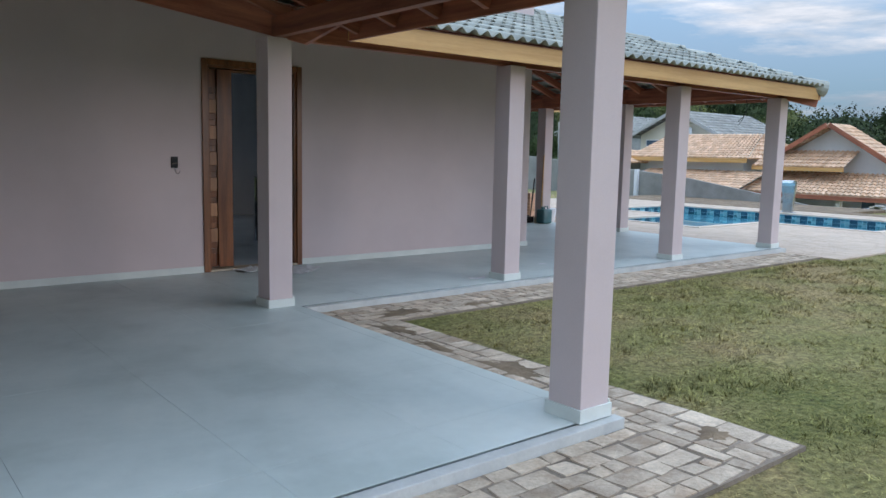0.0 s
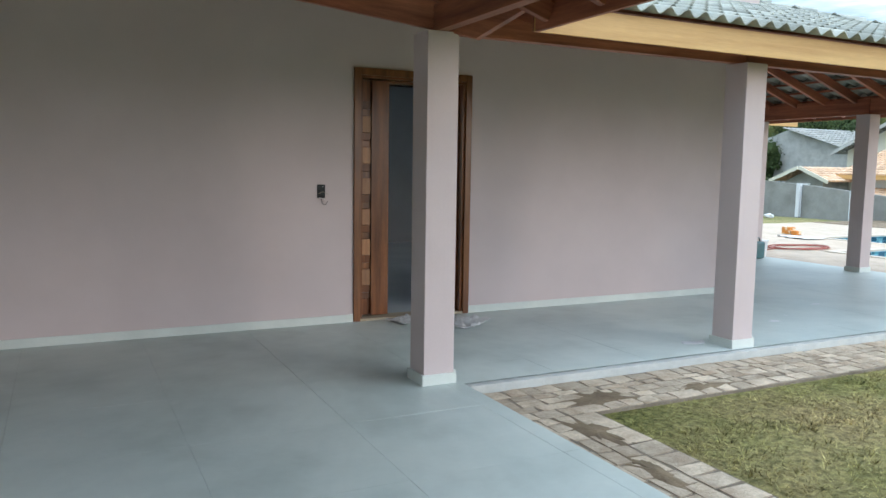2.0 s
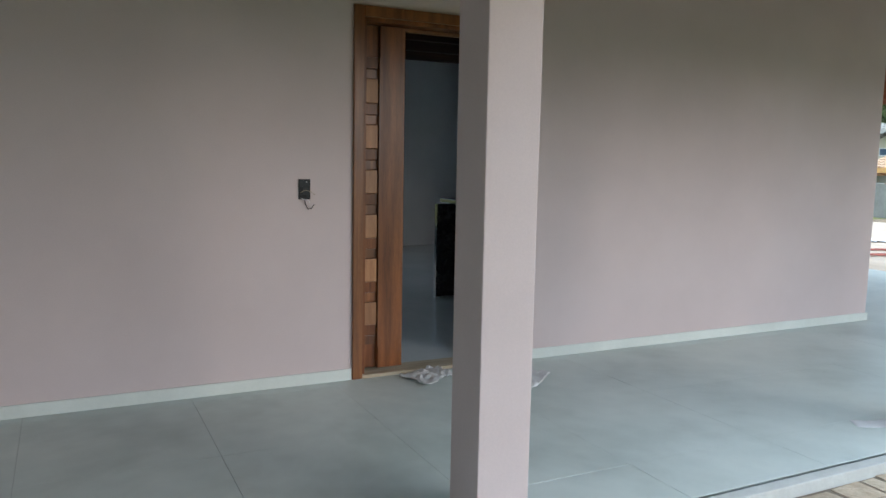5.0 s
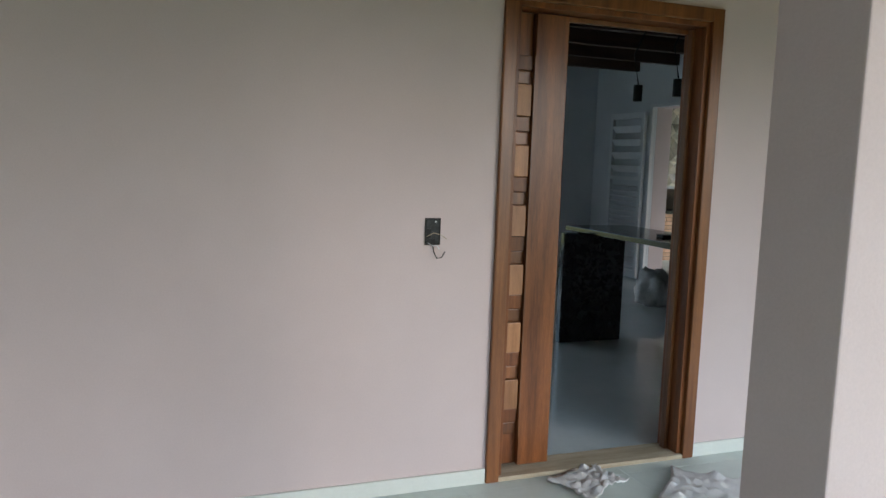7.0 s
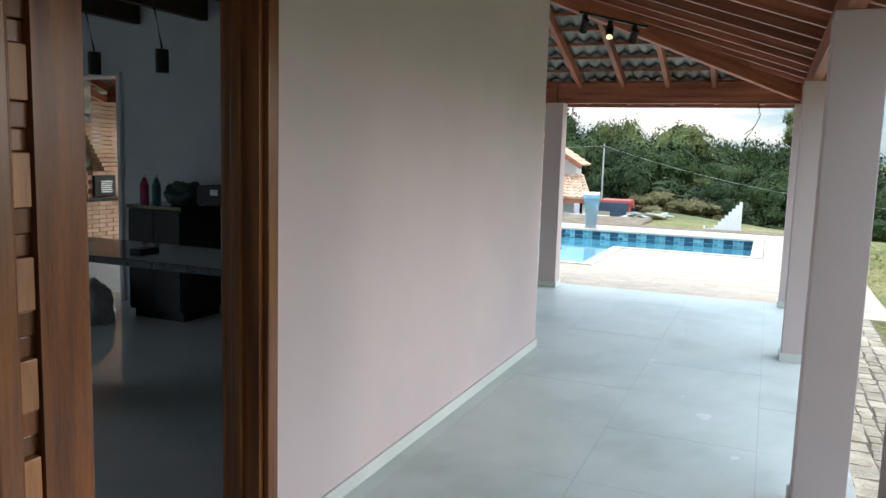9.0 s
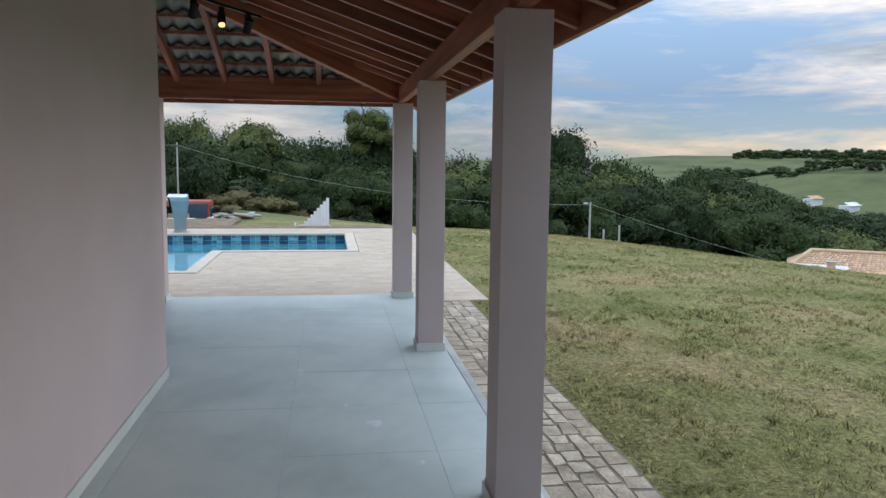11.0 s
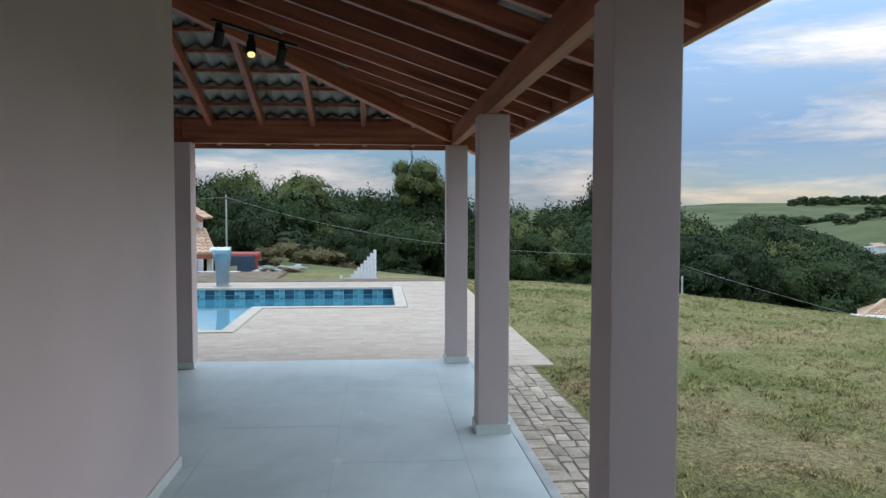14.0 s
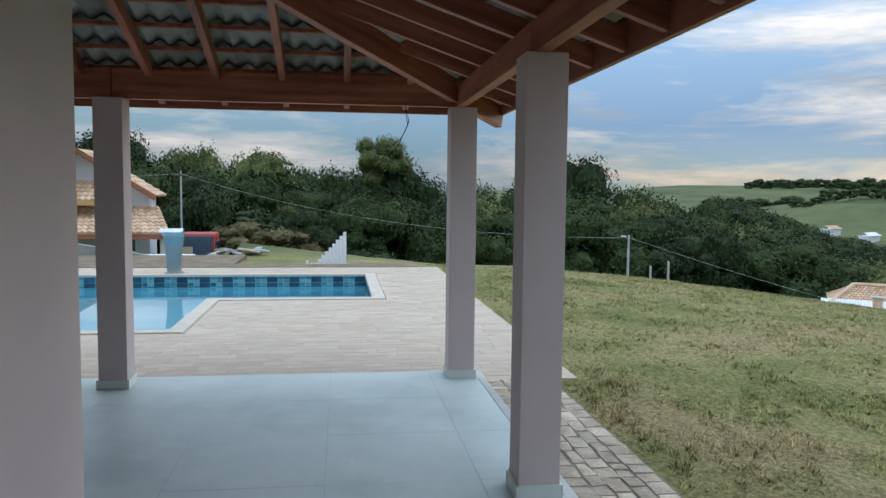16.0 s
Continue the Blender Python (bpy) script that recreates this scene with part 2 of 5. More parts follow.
LEAF_C = material("brown green scrub", (0.085, 0.075, 0.034), (0.19, 0.155, 0.075), 5.0, 0.7, 0.0, 40, rand=0.15, island=True, fine_amount=0.15, spec=0.06)
CLOTH = material("white cotton rag", (0.60, 0.60, 0.60), (0.74, 0.74, 0.74), 12, 0.95, 0.3, 160, fine_amount=0.1)
HOSE = material("brick red garden hose", (0.28, 0.055, 0.03), (0.38, 0.08, 0.05), 6, 0.5, 0.0, 40)
JUG = material("blue green plastic", (0.03, 0.11, 0.12), (0.05, 0.15, 0.16), 6, 0.35, 0.0, 40)
WHITEPL = material("white plastic", (0.66, 0.67, 0.68), (0.74, 0.75, 0.76), 6, 0.4, 0.0, 40, fine_amount=0.04)
CARTON = material("orange and cream carton", (0.62, 0.22, 0.04), (0.72, 0.60, 0.42), 5, 0.8, 0.1, 40, low=0.45, high=0.55)
# Box plastic near black: the shade of its recess is in the colour.
BOXSHADE = material("box plastic darkened for recess shade", (0.022, 0.024, 0.025), (0.060, 0.063, 0.065), 20, 0.9, 0.05, 80)
PINK = material("pink bottle liquid", (0.45, 0.05, 0.13), (0.55, 0.08, 0.18), 6, 0.2, 0.0, 40)
GREENB = material("dark green plastic bag", (0.015, 0.06, 0.045), (0.03, 0.10, 0.075), 9, 0.4, 0.3, 40)
GREYB = material("grey plastic sack", (0.48, 0.48, 0.485), (0.62, 0.62, 0.625), 9, 0.5, 0.4, 40)
BAREWOOD = material("raw timber sill", (0.34, 0.27, 0.18), (0.48, 0.40, 0.29), 3, 0.8, 0.3, 50, (1, 8, 8), fine_amount=0.25)
DIRT = material("bare brown soil", (0.13, 0.09, 0.055), (0.26, 0.19, 0.12), 3.0, 0.95, 0.6, 50, fine_amount=0.3)
BRANCH = material("bare pale twigs", (0.20, 0.18, 0.16), (0.30, 0.28, 0.26), 3, 0.9, 0.0, 30)


def glow(name, colour, strength):
    m = bpy.data.materials.new(name)
    m.use_nodes = True
    b = m.node_tree.nodes["Principled BSDF"]
    b.inputs["Emission Color"].default_value, b.inputs["Emission Strength"].default_value = (*colour, 1), strength
    return m


LAMP = glow("warm spotlight lens", (1.0, 0.62, 0.20), 1.6)


def water_material():
    m = bpy.data.materials.new("pool water")
    m.use_nodes = True
    nt = m.node_tree
    b = nt.nodes["Principled BSDF"]
    b.inputs["Base Color"].default_value = (0.55, 0.85, 0.95, 1)
    b.inputs["Roughness"].default_value, b.inputs["IOR"].default_value, b.inputs["Transmission Weight"].default_value = 0.02, 1.33, 1.0
    n = nt.nodes.new("ShaderNodeTexNoise")
    n.inputs["Scale"].default_value = 2.2
    bp = nt.nodes.new("ShaderNodeBump")
    bp.inputs["Strength"].default_value, bp.inputs["Distance"].default_value = 0.025, 0.02
    tc = nt.nodes.new("ShaderNodeTexCoord")
    nt.links.new(tc.outputs["Object"], n.inputs["Vector"])
    nt.links.new(n.outputs["Fac"], bp.inputs["Height"])
    nt.links.new(bp.outputs["Normal"], b.inputs["Normal"])
    return m


WATER = water_material()


def lawn_material(name, blades):
    m = bpy.data.materials.new(name)
    m.use_nodes = True
    nt = m.node_tree
    b = nt.nodes["Principled BSDF"]
    link = nt.links.new
    tc = nt.nodes.new("ShaderNodeTexCoord")

    def noise_ramp(scale, stops, detail=6.0, spots=False):
        n = nt.nodes.new("ShaderNodeTexNoise")
        n.inputs["Scale"].default_value, n.inputs["Detail"].default_value, n.inputs["Roughness"].default_value = scale, detail, 0.65
        link(tc.outputs["Object"], n.inputs["Vector"])
        r = nt.nodes.new("ShaderNodeValToRGB")
        r.color_ramp.elements[0].position, r.color_ramp.elements[0].color = stops[0][0], (*stops[0][1], 1)
        r.color_ramp.elements[1].position, r.color_ramp.elements[1].color = stops[-1][0], (*stops[-1][1], 1)
        for p, c in stops[1:-1]:
            r.color_ramp.elements.new(p).color = (*c, 1)
        fac = n.outputs["Fac"]
        if spots:
            for spot_at, reach in (((1.6, -3.25, -0.1), 0.95), ((6.75, -3.2, -0.1), 0.6), ((6.0, -3.75, -0.1), 0.8), ((5.0, -4.1, -0.1), 0.7), ((9.5, -5.5, -0.1), 1.1)):
                away = nt.nodes.new("ShaderNodeVectorMath")
                away.operation = "DISTANCE"
                link(tc.outputs["Object"], away.inputs[0])
                away.inputs[1].default_value = spot_at
                near = nt.nodes.new("ShaderNodeMapRange")
                for key, val in (("From Min", 0.2 * reach), ("From Max", reach), ("To Min", 0.17), ("To Max", -0.006)):
                    near.inputs[key].default_value = val
                link(away.outputs["Value"], near.inputs["Value"])
                total = nt.nodes.new("ShaderNodeMath")
                link(fac, total.inputs[0])
                link(near.outputs["Result"], total.inputs[1])
                fac = total.outputs[0]
        link(fac, r.inputs["Fac"])
        return n, r
    k = 1.55 if blades else 1.28
    n1, r1 = noise_ramp(0.55, [(0.26, (0.090 * k, 0.110 * k, 0.036 * k)), (0.37, (0.142 * k, 0.146 * k, 0.054 * k)), (0.48, (0.190 * k, 0.180 * k, 0.078 * k)), (0.64, (0.245 * k, 0.198 * k, 0.105 * k))], spots=True)
    n2, r2 = noise_ramp(22.0 if not blades else 9.0, [(0.30, (0.34, 0.34, 0.31)), (0.70, (1.6, 1.52, 1.38))], 8.0)
    mx = nt.nodes.new("ShaderNodeMix")
    mx.data_type, mx.blend_type = "RGBA", "MULTIPLY"
    mx.inputs["Factor"].default_value = 1.0
    link(r1.outputs["Color"], mx.inputs["A"])
    link(r2.outputs["Color"], mx.inputs["B"])
    out = mx.outputs["Result"]
    if not blades:
        gone = nt.nodes.new("ShaderNodeVectorMath")
        gone.operation = "LENGTH"
        link(tc.outputs["Object"], gone.inputs[0])
        field = nt.nodes.new("ShaderNodeMapRange")
        field.inputs["From Min"].default_value, field.inputs["From Max"].default_value = 19.5, 27.0
        link(gone.outputs["Value"], field.inputs["Value"])
        n3, r3 = noise_ramp(0.035, [(0.35, (0.058, 0.076, 0.028)), (0.5, (0.096, 0.115, 0.042)), (0.65, (0.135, 0.142, 0.058))])
        pasture = nt.nodes.new("ShaderNodeMix")
        pasture.data_type = "RGBA"
        link(field.outputs["Result"], pasture.inputs["Factor"])
        link(out, pasture.inputs["A"])
        link(r3.outputs["Color"], pasture.inputs["B"])
        out = pasture.outputs["Result"]
    if blades:
        g = nt.nodes.new("ShaderNodeNewGeometry")
        mr = nt.nodes.new("ShaderNodeMapRange")
        mr.inputs["To Min"].default_value, mr.inputs["To Max"].default_value = 0.35, 1.55
        link(g.outputs["Random Per Island"], mr.inputs["Value"])
        h = nt.nodes.new("ShaderNodeHueSaturation")
        link(out, h.inputs["Color"])
        link(mr.outputs["Result"], h.inputs["Value"])
        out = h.outputs["Color"]
    link(out, b.inputs["Base Color"])
    b.inputs["Roughness"].default_value = 0.9
    b.inputs["Specular IOR Level"].default_value = 0.2
    if not blades:
        bp = nt.nodes.new("ShaderNodeBump")
        bp.inputs["Strength"].default_value, bp.inputs["Distance"].default_value = 0.9, 0.04
        link(n2.outputs["Fac"], bp.inputs["Height"])
        link(bp.outputs["Normal"], b.inputs["Normal"])
    return m


LAWN = lawn_material("dry lawn ground", False)
BLADES = lawn_material("dry grass blades", True)


# ---- mesh helpers ----
def mesh_object(name, bm, mat, parent=None, label="", matrix=None):
    me = bpy.data.meshes.new(name)
    bm.to_mesh(me)
    bm.free()
    me.materials.append(mat)
    ob = new(name, me)
    if parent is not None:
        ob.parent = parent
    if matrix is not None:
        ob.matrix_basis = matrix
    if label:
        ob["label"] = label
    return ob


part = mesh_object


def setting(name, bm, mat, label, category):
    return tagged(mesh_object(name, bm, mat), label, category, kind="structure")


def thing(name, loc, label, category, group="", turn=0.0):
    ob = new(name)
    ob.matrix_basis = pose(*loc, 0, 0, turn)
    return tagged(ob, label, category, group)


def boxes(*spans, bevel=0.0):
    bm = bmesh.new()
    for x0, y0, z0, x1, y1, z1 in spans:
        bmesh.ops.create_cube(bm, size=1, matrix=Matrix.Translation(((x0 + x1) / 2, (y0 + y1) / 2, (z0 + z1) / 2)) @ Matrix.Diagonal((x1 - x0, y1 - y0, z1 - z0, 1)))
    if bevel:
        bmesh.ops.bevel(bm, geom=bm.edges[:], offset=bevel, segments=2, affect="EDGES", profile=0.6)
    return bm


def cyl(r0, r1, p0, p1, seg=12, bm=None):
    bm = bm or bmesh.new()
    p0, p1 = Vector(p0), Vector(p1)
    d = p1 - p0
    m = Matrix.Translation((p0 + p1) / 2) @ d.to_track_quat("Z", "Y").to_matrix().to_4x4()
    bmesh.ops.create_cone(bm, cap_ends=True, segments=seg, radius1=r0, radius2=r1, depth=d.length, matrix=m)
    return bm


def along(p0, p1):
    """The pose of a beam whose x axis runs from p0 to p1 and whose z axis stays upright."""
    p0, p1 = Vector(p0), Vector(p1)
    x = (p1 - p0).normalized()
    y = Vector((0, 0, 1)).cross(x).normalized()
    return Matrix.Translation(p0) @ Matrix((x, y, x.cross(y))).transposed().to_4x4(), (p1 - p0).length


def beam(name, p0, p1, w, h, mat, parent=None, label="", bevel=0.004):
    """A timber w wide and h high whose underside's middle runs from p0 to p1."""
    m, n = along(p0, p1)
    return mesh_object(name, boxes((0, -w / 2, 0, n, w / 2, h), bevel=bevel), mat, parent, label, m)


def tube(points, r, seg=6):
    bm = bmesh.new()
    pts = [Vector(p) for p in points]
    rings = []
    for i, p in enumerate(pts):
        d = (pts[min(i + 1, len(pts) - 1)] - pts[max(i - 1, 0)]).normalized()
        q = d.to_track_quat("Z", "Y")
        rings.append([bm.verts.new(p + q @ Vector((r * math.cos(a), r * math.sin(a), 0))) for a in np.linspace(0, 2 * math.pi, seg, endpoint=False)])
    for a, b in zip(rings, rings[1:]):
        for i in range(seg):
            bm.faces.new((a[i], a[(i + 1) % seg], b[(i + 1) % seg], b[i]))
    bm.faces.new(rings[0][::-1])
    bm.faces.new(rings[-1])
    return bm


def smooth(ob):
    for p in ob.data.polygons:
        p.use_smooth = True
    return ob


def quads(name, verts, faces, mat):
    me = bpy.data.meshes.new(name)
    me.from_pydata(verts, [], faces)
    me.materials.append(mat)
    return new(name, me)


# ---- ground ----
def sstep(a, b, v):
    k = min(1.0, max(0.0, (v - a) / (b - a)))
    return k * k * (3 - 2 * k)


def ground_z(x, y):
    r = math.hypot(x, y + 1)
    ang = math.degrees(math.atan2(y + 1, x))
    z = -0.080 + 0.025 * noise.noise((x * 0.5, y * 0.5, 0)) * sstep(2.5, 6, abs(y + 2.5) + max(0, x - 8))
    if x > -6:
        z -= 0.030 * max(0.0, x - 18.5)
        g = sstep(-13, -5, ang)
        across = 0.424 * x - 0.906 * y - 15.57 + 3.6 * g
        w = 2.25 - 1.45 * g
        z -= (0.281 + 0.10 * g) * math.log1p(math.exp(min(across, 60) / w)) * w * (1 - sstep(8, 12, ang))
        z -= 0.13 * max(0.0, min(x, 45) - 20.0) * sstep(6.8, 7.7, ang)
    else:
        z -= 0.03 * max(0.0, -x - 14)
    z = max(z, -9.5 + 1.5 * noise.noise((x * 0.02, y * 0.02, 3)))
    hill = (0.35 + 0.65 * (1 - sstep(-24, -14, ang))) * math.exp(-((r - 620) / 260) ** 2) * 17
    hill += 9 * math.exp(-((r - 260) / 70) ** 2) * (1 - sstep(-36, -29, ang))
    far = sstep(1200, 2600, r) * 14
    return z + (hill + far) * sstep(120, 300, r) + 1.6 * noise.noise((x * 0.008, y * 0.008, 7)) * sstep(120, 260, r)


def lines(lo, hi, step, marks):
    v = [lo + step * i for i in range(int((hi - lo) / step) + 1)]
    s, a = step, hi
    while a < 3200:
        s *= 1.13
        a += s
        v.append(a)
    s, a = step, lo
    while a > -3200:
        s *= 1.16
        a -= s
        v.append(a)
    v = [q for q in v if all(abs(q - m) > step * 0.35 for m in marks)] + list(marks)
    return sorted(v)


GX = lines(-9, 24, 0.45, (-7.4, 0.0, 8.03, 17.4))
GY = lines(-13, 12, 0.45, (-5.36, -2.13, -3.0, 9.0))


def covered(x, y):
    return (8.03 < x < 17.4 and -3.0 < y < 9.0) or (-7.4 < x < 8.03 and -2.13 < y < 9.0) or (-7.4 < x < 0.0 and -5.36 < y < -2.1)


gv = [(x, y, ground_z(x, y)) for y in GY for x in GX]
nx = len(GX)
gf = [(j * nx + i, j * nx + i + 1, (j + 1) * nx + i + 1, (j + 1) * nx + i) for j in range(len(GY) - 1) for i in range(nx - 1)
      if not covered((GX[i] + GX[i + 1]) / 2, (GY[j] + GY[j + 1]) / 2)]
ground = quads("ground", gv, gf, LAWN)
smooth(ground)
tagged(ground, "dry green and straw coloured lawn and fields", "ground", kind="structure")


def grass(name, n, x0, y0, x1, y1, size, label):
    rng = np.random.default_rng(int(abs(x0 * 100 + y0 * 10)) + n)
    xs, ys = rng.uniform(x0, x1, n), rng.uniform(y0, y1, n)
    v, f = [], []
    for x, y in zip(xs, ys):
        if covered(x, y) or (y > -2.78 and x < 7.85) or (x < 0.53 + 0.02 * math.sin(y * 9) and y > -6.1):
            continue
        if rng.random() > min(1.0, (x - x0) / 2.5, (x1 - x) / 2.5, (y - y0) / 2.0):
            continue
        tuft = 0.5 + 0.9 * noise.noise((x * 2.3, y * 2.3, 1.5)) + 0.6 * noise.noise((x * 7.0, y * 7.0, 4.0))
        if rng.random() > 0.45 + tuft:
            continue
        z = ground_z(x, y) - 0.005
        a, h = rng.uniform(0, 6.283), size * rng.uniform(0.5, 1.2) * (0.80 + 0.35 * max(0.0, tuft))
        w = h * 0.085
        lean, la = h * rng.uniform(0.7, 1.9), rng.uniform(0, 6.283)
        k = len(v)
        v += [(x - w * math.cos(a), y - w * math.sin(a), z), (x + w * math.cos(a), y + w * math.sin(a), z),
              (x + lean * math.cos(la), y + lean * math.sin(la), z + h * 0.50)]
        f.append((k, k + 1, k + 2))
    return tagged(quads(name, v, f, BLADES), label, "grass", kind="stuff")


grass("grass_blades", 210000, -2.2, -9.5, 7.0, -2.7, 0.042, "short dry grass blades of the lawn beside the path")
grass("grass_blades", 230000, 2.5, -12.5, 19.5, -2.7, 0.050, "straw coloured grass blades of the open lawn")
grass("grass_blades", 16000, -6.0, -12.0, 2.0, -6.0, 0.05, "dry grass blades before the paved path")



def tufts(n, x0, y0, x1, y1, size, seed):
    """Clumps of upright blades, thicker where the lawn has grown unevenly."""
    rng = np.random.default_rng(seed)
    v, f = [], []
    for i in range(n):
        x, y = rng.uniform(x0, x1), rng.uniform(y0, y1)
        grown = noise.noise((x * 1.1, y * 2.2, 9.0)) + 0.5 * noise.noise((x * 4.0, y * 6.0, 2.0))
        if grown < -0.05 or covered(x, y) or (y > -2.85 and x < 7.95) or (x < 0.6 and y > -6.15):
            continue
        z = ground_z(x, y) - 0.004
        for j in range(9):
            a, h = rng.uniform(0, 6.283), size * rng.uniform(0.5, 1.2) * (0.8 + 0.6 * grown)
            r, w = rng.uniform(0, 0.035), h * 0.07
            bx, by = x + r * math.cos(a), y + r * math.sin(a)
            k = len(v)
            v += [(bx - w * math.sin(a), by + w * math.cos(a), z), (bx + w * math.sin(a), by - w * math.cos(a), z), (bx + h * 0.7 * math.cos(a), by + h * 0.7 * math.sin(a), z + h * 0.8)]
            f.append((k, k + 1, k + 2))
    return tagged(quads("grass_tufts", v, f, BLADES), "small uneven tufts of dry grass on the lawn", "grass", kind="stuff")


tufts(7000, 0.6, -9.0, 8.0, -2.85, 0.055, 31)
tufts(11000, 6.0, -12.0, 19.0, -2.9, 0.060, 32)

# ---- porch slab, walls ----
setting("floor_base", boxes((-7.4, -2.10, -0.30, 8.0, 0.0, -0.003), (-7.4, -5.35, -0.30, -0.01, -2.10, -0.003), (4.75, 0.0, -0.30, 8.0, 9.0, -0.003)), GROUT, "grey grouted porch slab under the tiles", "floor")
setting("kerb", boxes((0.010, -2.170, -0.30, 8.02, -2.107, -0.006), (-7.4, -5.43, -0.30, 0.008, -5.358, -0.006), (-0.008, -5.35, -0.30, 0.008, -2.11, -0.008), (8.0, -2.10, -0.30, 8.02, 9.0, -0.006), bevel=0.006), CURB, "white painted concrete kerb along the porch edge", "kerb")
setting("wall_south", boxes((-7.4, 0, -0.3, 0.05, 0.15, 3.7), (1.09, 0, -0.3, 4.75, 0.15, 3.7), (0.05, 0, 2.15, 1.09, 0.15, 3.7), (0.05, 0.0, -0.3, 1.09, 0.15, -0.01)), PAINT, "pink grey painted plaster house wall", "wall")
setting("wall_upper", boxes((0.8, 0.004, 3.7, 4.56, 0.15, 5.2), (4.41, 0.15, 3.7, 4.56, 4.0, 5.2), (0.8, 3.85, 3.7, 4.41, 4.0, 5.2), (0.8, 0.15, 3.7, 0.95, 3.85, 5.2)), PAINT, "pink grey painted upper block above the roof", "wall")
setting("wall_east", boxes((4.53, 0.15, -0.3, 4.75, 4.20, 3.7), (4.53, 5.12, -0.3, 4.75, 9.0, 3.7), (4.53, 4.20, 2.20, 4.75, 5.12, 3.7)), PAINT, "pink grey painted side wall with a doorway", "wall")
setting("wall_room_east", boxes((4.50, 0.17, 0, 4.526, 4.20, 2.9), (4.50, 5.12, 0, 4.526, 6.5, 2.9), (4.50, 4.20, 2.20, 4.526, 5.12, 2.9)), ROOMWALL, "pale grey plaster wall of the dim room", "wall")
# Unseen opening added to let daylight into the dim room.
setting("wall_room_north", boxes((-3.0, 6.5, 0, -2.6, 6.6, 2.9), (1.0, 6.5, 0, 4.5, 6.6, 2.9), (-2.6, 6.5, 0, 1.0, 6.6, 0.3), (-2.6, 6.5, 2.6, 1.0, 6.6, 2.9)), ROOMWALL, "pale grey plaster wall with an unseen opening added for daylight", "wall")
setting("wall_room_west", boxes((-3.1, 0.17, 0, -3.0, 6.6, 2.9)), ROOMWALL, "pale grey plaster end wall of the dim room", "wall")
setting("wall_room_south", boxes((-3.0, 0.154, 0, 0.05, 0.17, 2.9), (1.09, 0.154, 0, 4.5, 0.17, 2.9), (0.05, 0.154, 2.15, 1.09, 0.17, 2.9)), ROOMWALL, "pale grey plaster inside of the front wall", "wall")
setting("wall_north", boxes((-7.4, 0.15, -0.3, -7.25, 6.6, 3.7), (-7.25, 6.5, -0.3, -3.1, 6.6, 3.7)), PAINT, "plain painted rear walls of the house", "wall")
# Unseen wall added to darken the house wall under the wing.
setting("wall_west", boxes((-7.4, -5.35, -0.3, -7.25, 0.0, 2.9)), PAINT, "unseen plain wall added to shade the porch wing", "wall")
setting("room_floor", boxes((-3.0, 0.15, -0.3, 4.53, 6.5, 0.0), (4.53, 4.20, -0.3, 4.75, 5.12, 0.0)), ROOMFLOOR, "polished grey porcelain room floor", "floor")
setting("room_ceiling", boxes((-3.1, 0.154, 2.9, 4.526, 6.6, 2.96)), DARKWOOD, "dark boarded ceiling", "ceiling")
setting("house_roof_slab", boxes((-7.4, 0.15, 3.62, 4.53, 6.6, 3.69)), CONC, "flat concrete cover over the house", "ceiling")
for i in range(7):
    tagged(beam("ceiling_beam", (-3.0, 0.75 + 0.8 * i, 2.68), (4.5, 0.75 + 0.8 * i, 2.68), 0.08, 0.2, DARKWOOD), "dark brown timber beam under the room ceiling", "beam", "ceiling beams")


def baseboard(x0, y0, x1, y1):
    return setting("baseboard", boxes((x0, y0, 0.0, x1, y1, 0.068), bevel=0.002), SKIRT, "pale grey green tile baseboard", "baseboard")


baseboard(-7.4, -0.014, -0.004, -0.001)
baseboard(1.142, -0.014, 4.764, -0.001)
baseboard(4.751, 0.0, 4.764, 4.17)


def smudge(x, y, rx, ry, seed, mat, label):
    """A thin splash with an uneven edge on the porch tiles."""
    bm = bmesh.new()
    ring = []
    for i in range(28):
        a = i * math.tau / 28
        k = 0.7 + 0.5 * noise.noise((math.cos(a) * 1.5, math.sin(a) * 1.5, seed)) + 0.35 * noise.noise((math.cos(a) * 4, math.sin(a) * 4, seed))
        ring.append(bm.verts.new((x + math.cos(a) * rx * k, y + math.sin(a) * ry * k, 0.0008)))
    mid = bm.verts.new((x, y, 0.003))
    for p, q in zip(ring, ring[1:] + ring[:1]):
        bm.faces.new((p, q, mid))
    return tagged(mesh_object("paint_spot", bm, mat), label, "stain", "stains on the porch tiles")


for i, (x, y, rx, ry) in enumerate(((3.61, -1.42, 0.10, 0.055), (4.79, -0.93, 0.09, 0.035), (2.97, -1.62, 0.05, 0.03), (3.95, -1.25, 0.03, 0.02), (5.9, -1.05, 0.04, 0.02))):
    smudge(x, y, rx, ry, 2.3 * i, WHITEPL, "dried white paint spot on the porch tiles")

# ---- porch columns ----
column = thing("porch_column", (2.455, -1.974, 0), "pink grey painted square porch column with tile skirting", "column", "porch columns")
part("shaft", boxes((-0.105, -0.105, 0, 0.105, 0.105, 2.178), bevel=0.005), PAINT, column)
part("skirting", boxes((-0.119, -0.119, 0, 0.119, -0.106, 0.068), (-0.119, 0.106, 0, 0.119, 0.119, 0.068), (-0.119, -0.106, 0, -0.106, 0.106, 0.068), (0.106, -0.106, 0, 0.119, 0.106, 0.085), bevel=0.002), SKIRT, column, "pale grey green tile skirting")
